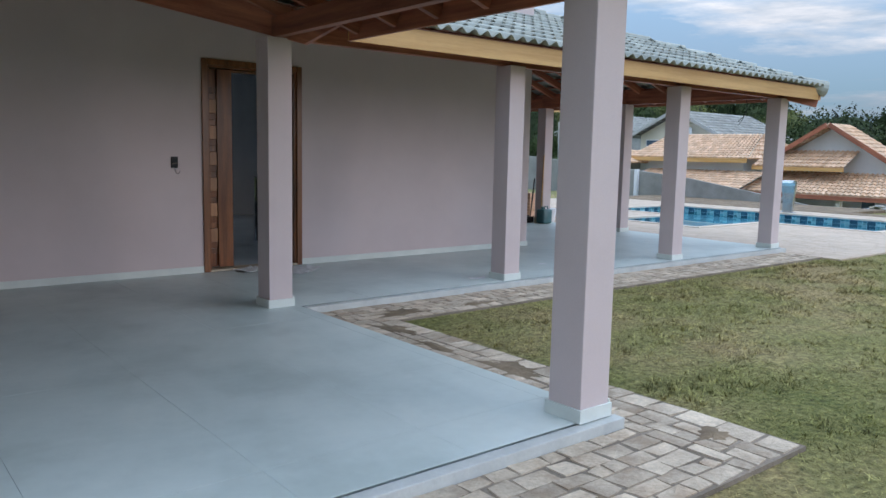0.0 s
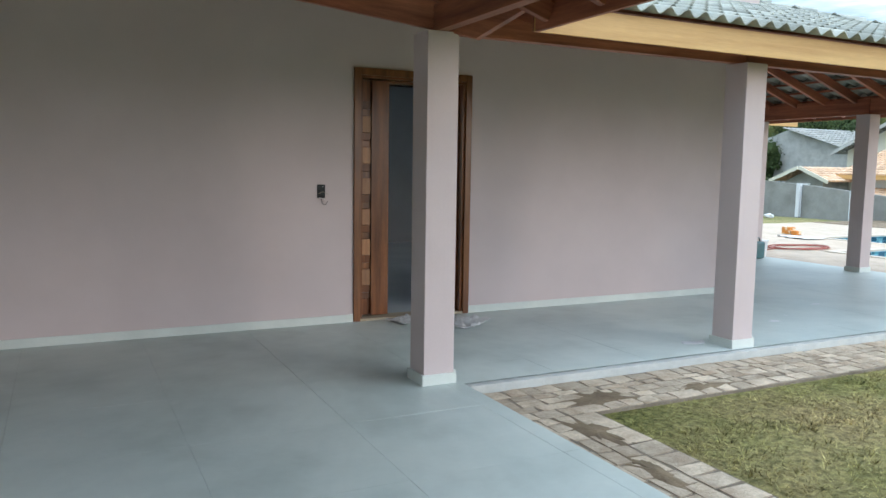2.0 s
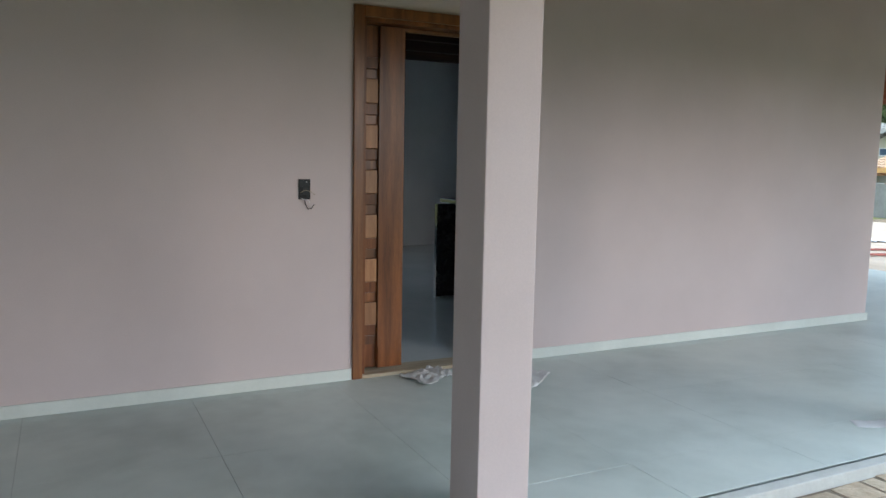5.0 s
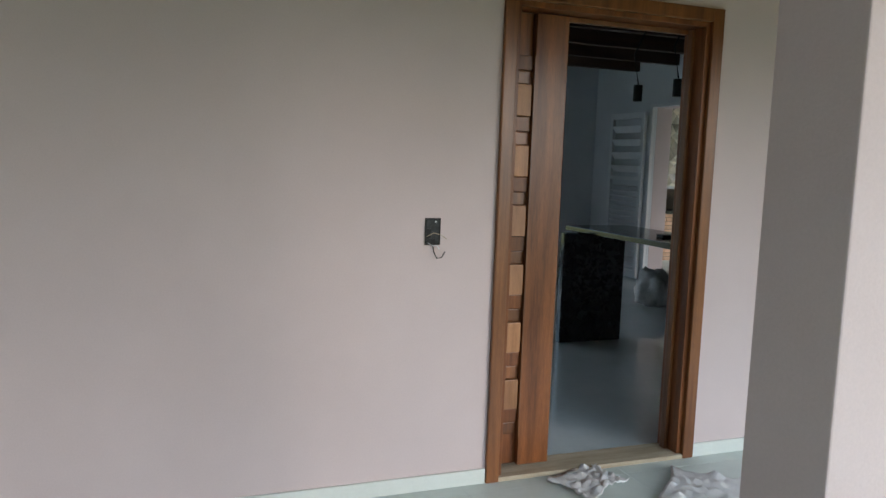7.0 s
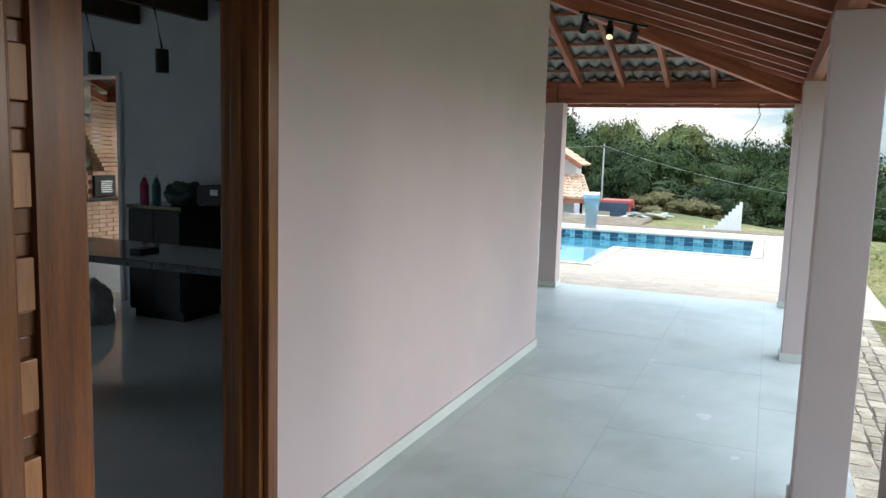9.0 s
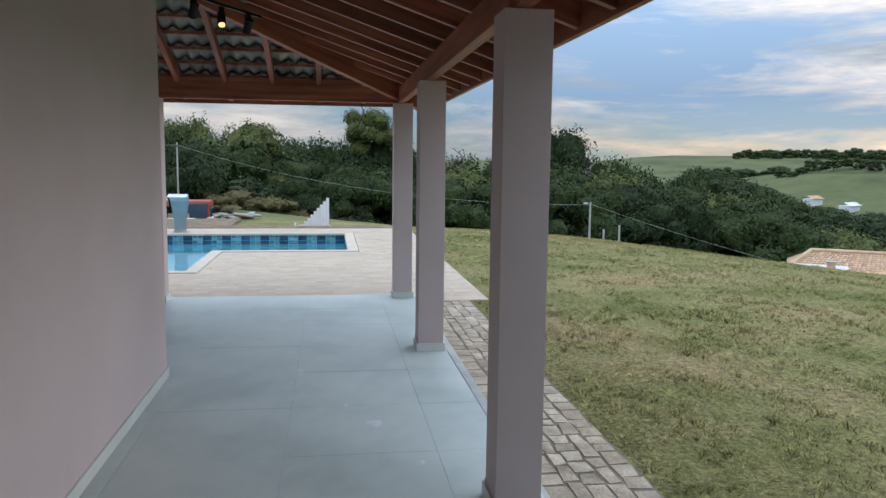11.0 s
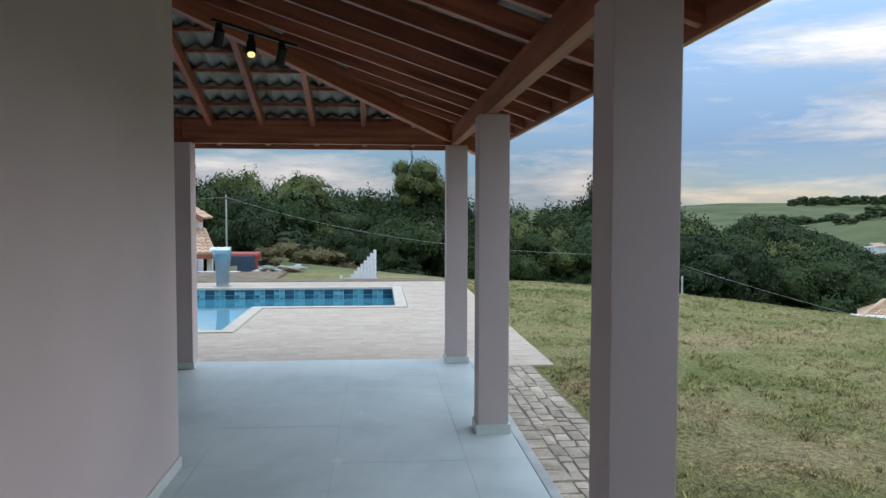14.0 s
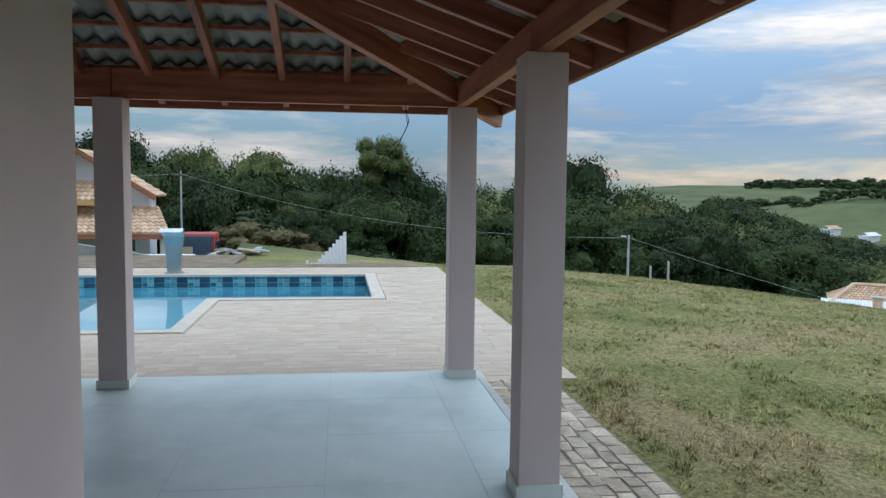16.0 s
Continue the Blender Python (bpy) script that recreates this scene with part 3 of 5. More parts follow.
for x, y in ((-0.165, -1.95), (5.388, -1.966), (7.846, -1.966), (7.75, 0.705), (7.88, 2.68), (7.85, 5.2), (7.85, 7.8), (-0.158, -5.262), (-7.2, -5.262)):
    copy_thing(column, pose(x, y, 0))

# ---- roof timbers ----
SLOPE = 0.34
ALPHA = math.atan(SLOPE)


def zf(y):
    return 2.335 + SLOPE * (y + 1.92)


def ze(x):
    return 2.335 + SLOPE * (7.80 - x)


def zw(x):
    return 2.335 + SLOPE * (-0.18 - x)


def roof_batten(spans):
    bm = bmesh.new()
    for p0, p1 in spans:
        m, n = along(p0, p1)
        bmesh.ops.create_cube(bm, size=1, matrix=m @ Matrix.Translation((n / 2, 0, 0.0125)) @ Matrix.Diagonal((n, 0.05, 0.025, 1)))
    return bm


RT = 0.118 / math.cos(ALPHA)
GAUGE = 0.32 * math.cos(ALPHA)
front_spans, end_spans, wing_spans = [], [], []
for k in range(14):
    y = -2.34 + GAUGE * k
    x0 = max(-0.18 - (y + 1.92), -2.3)
    x1 = 7.80 - (y + 1.92)
    if y < 0:
        front_spans.append(((x0, y, zf(y) + RT), (x1, y, zf(y) + RT)))
    elif x1 > 4.75:
        front_spans.append(((4.75, y, zf(y) + RT), (x1, y, zf(y) + RT)))
    x = 8.22 - GAUGE * k
    if x > 4.75:
        end_spans.append(((x, 5.88 - x, ze(x) + RT), (x, 8.8, ze(x) + RT)))
    x = 0.24 - GAUGE * k
    wing_spans.append(((x, -5.6, zw(x) + RT), (x, min(0.0, -2.10 - x), zw(x) + RT)))
roof_front = setting("roof_front", roof_batten(front_spans), WOOD, "grey concrete tile roof over the front porch on timber battens", "roof")
roof_end = setting("roof_end", roof_batten(end_spans), WOOD, "grey concrete tile roof over the pool side porch", "roof")
roof_wing = setting("roof_wing", roof_batten(wing_spans), WOOD, "tile roof over the projecting porch wing", "roof")
# Unseen gable triangle added to keep light off the wall below.
bm = bmesh.new()
face = [bm.verts.new(p) for p in ((0.2, -5.60, 2.345), (-3.85, -5.60, zw(-3.85) + 0.10), (-7.7, -5.60, 2.345))]
bm.faces.new(face)
grown = bmesh.ops.extrude_face_region(bm, geom=bm.faces[:])
bmesh.ops.translate(bm, verts=[g for g in grown["geom"] if isinstance(g, bmesh.types.BMVert)], vec=(0, -0.03, 0))
part("gable_boarding", bm, WOOD, roof_wing)
# Plain slab, never in view, added to close the wing roof against light.
m, n = along((-7.9, -2.8, zw(-3.85) + 0.20 - SLOPE * 4.05), (-3.80, -2.8, zw(-3.85) + 0.20))
part("rear_slope", boxes((0, -2.9, 0, n, 2.8, 0.05)), TILE, roof_wing, matrix=m)
# Strip added to seal gaps in the valley tiles where light leaked in.
m, n = along((0.30, -2.40, zf(-2.40) + 0.122), (-2.13, 0.03, zf(0.03) + 0.122))
part("valley_gutter", boxes((0, -0.24, 0, n, 0.24, 0.003)), STEEL, roof_wing, "dull metal strip added to seal the valley from light", m)

BEAMS = thing("porch_beam", (0, 0, 0), "red brown timber beam along the porch column tops", "beam", "porch beams")
xs = [-0.165, 2.445, 5.388, 7.846]
for a, b in zip(xs, xs[1:]):
    beam("timber", (a + 0.004, -1.945, 2.18), (b - 0.004, -1.945, 2.18), 0.07, 0.165, WOOD, BEAMS)
endb = thing("porch_beam", (0, 0, 0), "dark red brown timber beam spanning the pool side columns", "beam", "porch beams")
ys = [-1.966, 0.705, 2.68, 5.2, 7.8]
for a, b in zip(ys, ys[1:]):
    beam("timber", (7.80, a + 0.004, 2.18), (7.80, b - 0.004, 2.18), 0.07, 0.225, WOOD, endb)
wingb = thing("porch_beam", (0, 0, 0), "red brown timber beam over the porch wing columns", "beam", "porch beams")
beam("timber", (-0.165, -5.6, 2.18), (-0.165, -1.985, 2.18), 0.075, 0.16, WOOD, wingb)
beam("timber", (-7.4, -5.262, 2.18), (-0.21, -5.262, 2.18), 0.075, 0.165, WOOD, wingb)

x = 0.42
while x < 8.2:
    y1 = -0.005 if x < 4.75 else 5.88 - x - 0.03
    if y1 > -2.3:
        beam("rafter", (x, -2.345, zf(-2.345)), (x, y1, zf(y1)), 0.05, 0.112, WOOD, roof_front)
    x += 0.488
x = -0.068
while x > -2.3:
    y0 = -2.10 - x + 0.03
    if y0 < -0.1:
        beam("rafter", (x, y0, zf(y0)), (x, -0.005, zf(-0.005)), 0.05, 0.112, WOOD, roof_front)
    x -= 0.488
y = -2.03
while y < 8.8:
    x1 = max(4.69, 5.88 - y + 0.03)
    if x1 < 8.0:
        beam("rafter", (8.22, y, ze(8.22)), (x1, y, ze(x1)), 0.05, 0.112, WOOD, roof_end)
    y += 0.493
y = -5.55
while y < -0.05:
    x0 = min(0.24, -2.10 - y - 0.03)
    beam("rafter", (x0, y, zw(x0)), (-3.85, y, zw(-3.85)), 0.05, 0.112, WOOD, roof_wing)
    y += 0.5
beam("hip_rafter", (8.22, -2.34, zf(-2.34) - 0.13), (4.74, 1.14, zf(1.14) - 0.16), 0.07, 0.26, WOOD, roof_end)
valley = beam("valley_rafter", (0.21, -2.31, zf(-2.31) - 0.13), (-2.09, -0.01, zf(-0.01) - 0.13), 0.075, 0.24, WOOD, roof_front)
for v in valley.data.vertices:
    if v.co.x < 0.02 and v.co.z < 0.05:
        v.co.x += 0.26


# Front and pool side fascia are each two skins: yellow outside, brown inside.
beam("fascia_board", (0.272, -2.374, 2.165), (8.28, -2.374, 2.165), 0.012, 0.165, FASCIA, roof_front, "honey yellow pine fascia board")
beam("fascia_backing", (0.272, -2.359, 2.167), (8.25, -2.359, 2.167), 0.016, 0.163, WOOD, roof_front)
beam("fascia_board", (8.274, -2.368, 2.165), (8.274, 8.8, 2.165), 0.012, 0.165, FASCIA, roof_end, "honey yellow pine fascia board")
beam("fascia_backing", (8.259, -2.35, 2.167), (8.259, 8.8, 2.167), 0.016, 0.163, WOOD, roof_end)
beam("fascia_board", (0.287, -5.65, 2.165), (0.287, -2.38, 2.165), 0.028, 0.165, WOOD, roof_wing, "red brown fascia board")
eave = thing("back_eave", (8.25, 3.15, 0), "short tiled eave with a yellow fascia behind the porch", "eave")
beam("fascia_board", (0, 0, 2.17), (1.1, 0, 2.17), 0.03, 0.16, FASCIA, eave)
part("eave_cover", boxes((0, 0.02, 2.34, 1.1, 0.6, 2.38)), TILE, eave)

# ---- front door ----
door = tagged(new("door_1"), "dark varnished double door, one narrow leaf closed and the other open", "door", kind="structure")
part("door_frame", boxes((0.05, 0.002, 0.0, 0.085, 0.16, 2.15), (1.055, 0.002, 0.0, 1.09, 0.16, 2.15), (0.085, 0.002, 2.115, 1.055, 0.16, 2.15), bevel=0.003), DOORWOOD, door)
part("casing", boxes((0.0, -0.022, 0.0, 0.062, 0.001, 2.2), (1.078, -0.022, 0.0, 1.14, 0.001, 2.2), (0.062, -0.022, 2.138, 1.078, 0.001, 2.2), bevel=0.005), CASING, door, "orange brown casing boards")
part("stop_moulding", boxes((1.035, 0.075, 0.0, 1.054, 0.115, 2.11), (0.087, 0.10, 2.09, 1.03, 0.13, 2.113), bevel=0.004), CASING, door)
leaf = part("door_leaf", boxes((0.193, 0.060, 0.035, 0.353, 0.105, 2.105), (0.088, 0.092, 0.035, 0.192, 0.105, 2.105), bevel=0.003), DOORWOOD, door)
part("strip_moulding", boxes((0.187, 0.054, 0.17, 0.195, 0.085, 1.92), bevel=0.001), CASING, leaf)
for i in range(13):
    z0 = 0.175 + 0.1345 * i
    if i % 2:
        part("wood_block", boxes((0.097, 0.060, z0, 0.180, 0.0915, z0 + 0.140), bevel=0.004), PALEWOOD, leaf, "pale orange raised block")
    else:
        part("wood_block", boxes((0.089, 0.080, z0 + 0.008, 0.186, 0.0915, z0 + 0.064), bevel=0.003), CASING, leaf)
        part("wood_block", boxes((0.089, 0.072, z0 + 0.067, 0.186, 0.0915, z0 + 0.132), bevel=0.003), DOORWOOD, leaf)
part("open_leaf", boxes((1.12, 0.185, 0.035, 1.80, 0.225, 2.10), bevel=0.003), DOORWOOD, door)
part("door_sill", boxes((0.062, -0.02, 0.0, 1.078, 0.16, 0.022), bevel=0.004), BAREWOOD, door, "worn raw timber sill")

# ---- junction box on the wall ----
jb = thing("junction_box", (-0.29, 0.0, 1.145), "open grey electrical box with loose wires in the wall", "electrical box")
# Flat plate and black rim; the recess shade is painted, not modelled.
part("box_shell", boxes((-0.032, -0.004, -0.055, 0.032, -0.0015, 0.055), bevel=0.001), BOXSHADE, jb)
part("rim", boxes((-0.034, -0.007, -0.057, -0.029, -0.001, 0.057), (0.029, -0.007, -0.057, 0.034, -0.001, 0.057), (-0.029, -0.007, 0.052, 0.029, -0.001, 0.057), (-0.029, -0.007, -0.057, 0.029, -0.001, -0.052), bevel=0.001), BLACKM, jb)
# Black strips darken the left and bottom of the plate.
part("cable_gland", boxes((-0.028, -0.0085, -0.030, -0.010, -0.0045, 0.012), (-0.028, -0.0085, -0.050, 0.010, -0.0045, -0.031), bevel=0.001), BLACKM, jb)
for x, z in ((0.012, 0.042), (-0.016, -0.038)):
    part("terminal", boxes((x - 0.004, -0.008, z - 0.003, x + 0.004, -0.0045, z + 0.003), bevel=0.001), WHITEPL, jb)
part("black_wire", tube([(0.0, -0.005, -0.05), (0.004, -0.012, -0.085), (0.016, -0.02, -0.112), (0.036, -0.022, -0.110), (0.052, -0.02, -0.085)], 0.0025), BLACKM, jb)
part("yellow_wire", tube([(-0.028, -0.006, -0.022), (0.0, -0.016, -0.005), (0.03, -0.022, -0.012), (0.058, -0.02, -0.03)], 0.0018), BAREWOOD, jb)
part("pale_wire", tube([(-0.02, -0.006, -0.05), (0.0, -0.014, -0.06), (0.016, -0.016, -0.058), (0.03, -0.012, -0.075)], 0.0018), WHITEPL, jb)

# ---- rags on the sill ----
def rag(loc, seed, sx, sy, label):
    bm = bmesh.new()
    bmesh.ops.create_grid(bm, x_segments=26, y_segments=22, size=0.5)
    for v in bm.verts:
        n = noise.noise((v.co.x * 5 + seed, v.co.y * 5, 0)) + 0.6 * noise.noise((v.co.x * 12, v.co.y * 12 + seed, 2))
        e = 1 + 0.35 * noise.noise((v.co.x * 2.2, v.co.y * 2.2, seed))
        v.co = Vector((v.co.x * sx * e, v.co.y * sy * e, 0.014 + 0.030 * abs(n)))
    ret = bmesh.ops.extrude_face_region(bm, geom=bm.faces[:])
    bmesh.ops.translate(bm, verts=[g for g in ret["geom"] if isinstance(g, bmesh.types.BMVert)], vec=(0, 0, -0.004))
    ob = smooth(mesh_object("rag", bm, CLOTH))
    ob.matrix_basis = pose(*loc, 0, 0, seed * 40)
    return tagged(ob, label, "rag", "rags by the door")


rag((0.48, -0.15, 0.0), 0.5, 0.30, 0.22, "crumpled white rag lying at the door sill")
rag((0.88, -0.42, 0.0), 1.1, 0.48, 0.34, "crumpled white floor cloth lying on the porch tiles")

# ---- paper scrap beside a column ----
bm = bmesh.new()
bmesh.ops.create_grid(bm, x_segments=8, y_segments=6, size=0.5)
for v in bm.verts:
    v.co = Vector((v.co.x * 0.17, v.co.y * 0.11, 0.003 + 0.05 * max(0.0, v.co.x + 0.1) ** 2 + 0.004 * noise.noise(v.co * 6)))
lifted = bmesh.ops.extrude_face_region(bm, geom=bm.faces[:])
bmesh.ops.translate(bm, verts=[g for g in lifted["geom"] if isinstance(g, bmesh.types.BMVert)], vec=(0, 0, 0.0012))
scrap = smooth(mesh_object("paper_scrap", bm, WHITEPL))
scrap.matrix_basis = pose(2.20, -1.82, 0.0, 0, 0, -35)
tagged(scrap, "curled pale scrap of paper beside the column base", "paper")

# ---- spotlights under the roof ----
def spotlight(loc, lit, tilt, turn):
    s = thing("spotlight", loc, "black track spotlight with a lit lens" if lit else "black track spotlight seen from behind", "spotlight", "porch spotlights", turn)
    part("bracket", boxes((-0.02, -0.02, 0.05, 0.02, 0.02, 0.11), bevel=0.003), BLACKM, s)
    m = pose(0, 0, 0.02, tilt, 0, 0)
    part("can", cyl(0.032, 0.032, (0, 0, -0.055), (0, 0, 0.055), 16), BLACKM, s, matrix=m)
    part("lens", cyl(0.025, 0.025, (0, 0, -0.0595), (0, 0, -0.0555), 16), LAMP if lit else GLASSDARK, s, matrix=m)


for k, (x, y) in enumerate(((2.0, -1.12), (2.3, -1.12), (2.6, -1.12))):
    spotlight((x, y, zf(y) - 0.11), True, 24, 90)
tagged(mesh_object("track_rail", boxes((1.9, -1.14, zf(-1.12) - 0.012, 2.75, -1.10, zf(-1.12) - 0.001)), BLACKM), "black spotlight track rail under the rafters", "track rail")
for k, (x, y, z, lit) in enumerate(((5.42, -0.34, 2.59, True), (5.50, -0.53, 2.56, False), (5.26, -0.16, 2.62, False))):
    spotlight((x, y, z), lit, 35, 100 if lit else -60)
rail = mesh_object("track_rail", boxes((0, -0.015, 0, 0.62, 0.015, 0.018)), BLACKM, matrix=along((5.58, -0.62, 2.655), (5.18, -0.06, 2.75))[0])
tagged(rail, "black spotlight track rail along the hip rafter", "track rail")
wire = thing("loose_cable", (7.80, -1.5, 2.18), "thin dark cable hanging loose from the beam", "cable")
part("strand", tube([(0, 0, 0), (0, -0.03, -0.12), (0, 0.02, -0.24), (0, 0.12, -0.33)], 0.004), BLACKM, wire)
part("strand", tube([(0, 0, 0), (0, -0.02, -0.15), (0, 0.05, -0.30), (0, 0.11, -0.38)], 0.004), BLACKM, wire)

# ---- dim room ----
counter = thing("breakfast_counter", (0, 0, 0), "polished black granite breakfast counter", "counter")
part("worktop", boxes((1.85, 0.75, 0.905, 2.46, 2.60, 0.945), bevel=0.004), BLACK, counter)
part("end_panel", boxes((1.70, 2.35, 0.0, 2.28, 2.40, 0.904), bevel=0.003), BLACK, counter)
part("support_panel", boxes((1.95, 0.40, 0.0, 2.00, 0.74, 0.94), bevel=0.003), BLACK, counter)
tagged(mesh_object("phone_case", boxes((2.05, 1.55, 0.946, 2.2, 1.63, 0.966), bevel=0.006), BLACKM), "small black case lying on the counter", "case")
cab = thing("black_cabinet", (4.22, 3.28, 0), "tall narrow black cabinet against the room wall", "cabinet")
part("body", boxes((-0.24, -0.30, 0.08, 0.275, 0.30, 0.99), bevel=0.004), BLACKM, cab)
part("top", boxes((-0.26, -0.31, 0.991, 0.275, 0.31, 1.025), bevel=0.004), BLACK, cab)
part("plinth", boxes((-0.20, -0.28, 0.0, 0.27, 0.28, 0.079)), BLACKM, cab)
for y0, y1 in ((-0.29, -0.003), (0.003, 0.29)):
    part("cabinet_door", boxes((-0.258, y0, 0.10, -0.241, y1, 0.97), bevel=0.003), BLACKM, cab)
shelf = thing("wall_shelf", (4.30, 2.70, 1.04), "black box shelf fixed on the room wall", "shelf")
part("shelf_body", boxes((-0.16, -0.26, 0, 0.198, 0.25, 0.17), bevel=0.004), BLACKM, shelf)
part("shelf_label", boxes((-0.164, 0.02, 0.09, -0.161, 0.10, 0.14)), WHITEPL, shelf)


def bottle(loc, mat, label):
    b = thing("bottle", loc, label, "bottle", "bottles on the cabinet")
    bm = cyl(0.038, 0.038, (0, 0, 0), (0, 0, 0.17), 14)
    cyl(0.038, 0.014, (0, 0, 0.17), (0, 0, 0.235), 14, bm)
    smooth(part("bottle_body", bm, mat, b))
    part("cap", cyl(0.016, 0.016, (0, 0, 0.236), (0, 0, 0.265), 10), WHITEPL, b)


bottle((4.05, 3.46, 1.026), PINK, "clear bottle of pink liquid on the cabinet")
bottle((4.06, 3.33, 1.026), JUG, "dark plastic bottle on the cabinet")


def lump(name, loc, r, mat, label, cat, seed, squash=0.8):
    bm = bmesh.new()
    bmesh.ops.create_icosphere(bm, subdivisions=4, radius=1)
    for v in bm.verts:
        n = 1 + 0.35 * noise.noise(v.co * 1.7 + Vector((seed, 0, 0))) + 0.16 * noise.noise(v.co * 5 + Vector((0, seed, 0)))
        v.co = Vector((v.co.x * n * r, v.co.y * n * r, max(-0.62 * r, v.co.z * n * r * squash) + 0.62 * r))
    ob = smooth(mesh_object(name, bm, mat))
    ob.matrix_basis = pose(*loc)
    return tagged(ob, label, cat)


lump("plastic_bag", (4.20, 3.14, 1.026), 0.15, GREENB, "crumpled dark green plastic bag on the cabinet", "bag", 2.0)
lump("grey_sack", (3.62, 3.72, 0.0), 0.2, GREYB, "knotted grey plastic sack on the room floor", "sack", 5.0, 1.25)


def pendant(loc, label):
    p = thing("pendant_lamp", loc, label, "lamp", "room pendant lamps")
    part("can", cyl(0.031, 0.031, (0, 0, -0.065), (0, 0, 0.045), 14), BLACKM, p)
    part("cord", tube([(0, 0, 0.05), (-0.03, 0.02, 0.25), (0.04, 0.0, 0.42), (0.02, 0, 0.725)], 0.006), BLACKM, p)


pendant((1.72, 1.06, 1.965), "black can lamp hanging on a bent cord")
pendant((1.74, 1.52, 1.965), "black can lamp hanging on a cord in the room")

shutter = tagged(new("door_2"), "white aluminium louvred door standing open", "door", kind="structure")
part("jamb", boxes((4.46, 5.125, 0, 4.745, 5.185, 2.24), (4.46, 4.155, 0, 4.498, 4.198, 2.24), (4.46, 4.20, 2.202, 4.498, 5.12, 2.24), bevel=0.003), WHITEM, shutter)
for spans in ((5.20, 5.26, 0.03, 2.15), (5.90, 5.96, 0.03, 2.15)):
    part("stile", boxes((4.40, spans[0], spans[2], 4.44, spans[1], spans[3]), bevel=0.003), WHITEM, shutter)
for z0, z1 in ((2.07, 2.15), (1.28, 1.33), (0.03, 0.12)):
    part("cross_rail", boxes((4.40, 5.262, z0, 4.44, 5.898, z1), bevel=0.003), WHITEM, shutter)
for i in range(17):
    z = 0.16 + 0.065 * i
    part("slat", boxes((-0.022, 5.262, -0.003, 0.022, 5.898, 0.003)), WHITEM, shutter, matrix=pose(4.42, 0, z, 0, 35, 0))
for i in range(4):
    part("glass_slat", boxes((-0.05, 5.262, -0.003, 0.05, 5.898, 0.003)), WHITEM, shutter, matrix=pose(4.42, 0, 1.43 + 0.17 * i, 0, 60, 0))

# ---- barbecue behind the doorway ----
bbq = thing("barbecue", (6.7, 7.0, 0), "salmon brick barbecue with a cream tiled breast", "barbecue")
for r in range(12):
    for c in range(12):
        x0 = -1.5 + 0.25 * c + (0.125 if r % 2 else 0)
        part("brick", boxes((x0, 0, 0.062 * r, x0 + 0.238, 0.10, 0.062 * r + 0.052)), BRICK, bbq)
part("core", boxes((-1.48, 0.02, 0, 1.4, 1.0, 0.745)), MORTAR, bbq)
part("hearth_slab", boxes((-1.55, -0.06, 0.746, 1.55, 1.0, 0.786), bevel=0.004), BLACK, bbq)
part("hearth_back", boxes((-1.5, 0.96, 0.787, 1.5, 1.0, 1.13), (1.42, 0.2, 0.787, 1.5, 0.96, 1.13), (-1.5, 0.31, 0.787, -1.42, 0.96, 1.13)), BRICK, bbq)
part("firebox", boxes((-0.9, 0.55, 0.787, 0.2, 0.95, 1.12)), MORTAR, bbq)
for r in range(6):
    for c in range(4):
        x0 = 0.02 + 0.25 * c + (0.1 if r % 2 else 0)
        part("brick", boxes((x0, 0.1, 0.79 + 0.062 * r, x0 + 0.238, 0.2, 0.842 + 0.062 * r)), BRICK, bbq)
for r in range(16):
    x0 = 0.30 - 0.02 * r if r < 9 else 0.12
    part("brick_course", boxes((x0, 0.08 + 0.02 * r, 1.165 + 0.062 * r, 0.95, 0.5, 1.217 + 0.062 * r)), BRICK, bbq)
oven = part("oven_door", boxes((0.10, 0.05, 0.80, 0.48, 0.099, 1.10), bevel=0.01), BLACKM, bbq)
part("vent_slat", boxes(*[(0.2, 0.035, 0.86 + 0.03 * i, 0.4, 0.049, 0.872 + 0.03 * i) for i in range(6)]), STEEL, oven)
gm = bmesh.new()
for i in range(9):
    for j in range(8):
        x0, z0 = -1.5 + 0.2 * i, 1.165 + 0.2 * j
        a, b, c, d = [gm.verts.new(p) for p in ((x0, 0.30, z0), (x0 + 0.2, 0.30, z0), (x0 + 0.2, 0.30, z0 + 0.2), (x0, 0.30, z0 + 0.2))]
        e = gm.verts.new((x0 + 0.07 + 0.06 * ((i * 7 + j * 3) % 3) / 2, 0.28, z0 + 0.06 + 0.08 * ((i * 5 + j) % 2)))
        for p, q in ((a, b), (b, c), (c, d), (d, a)):
            gm.faces.new((gm.verts.new(p.co), gm.verts.new(q.co), gm.verts.new(e.co)))
part("tiled_breast", gm, GEOTILE, bbq, "cream faceted geometric tiles")
part("breast_core", boxes((-1.5, 0.31, 1.12, 0.31, 0.95, 2.8)), CONC, bbq)
setting("wall_porch_back", boxes((4.75, 8.85, -0.3, 8.0, 9.0, 3.4)), PAINT, "painted wall closing the porch behind the barbecue", "wall")

# ---- pool ----
POOL = ((12.93, -1.46, 16.0, 5.2), (10.44, 0.90, 12.93, 2.95))


def outline(d):
    (a0, b0, a1, b1), (c0, d0, c1, d1) = POOL
    return [(a0 - d, b0 - d), (a1 + d, b0 - d), (a1 + d, b1 + d), (a0 - d, b1 + d), (a0 - d, d1 + d), (c0 - d, d1 + d), (c0 - d, d0 - d), (a0 - d, d0 - d)]


pool = thing("swimming_pool", (0, 0, 0), "L-shaped swimming pool with turquoise tile band and white coping", "swimming pool")
bm = bmesh.new()
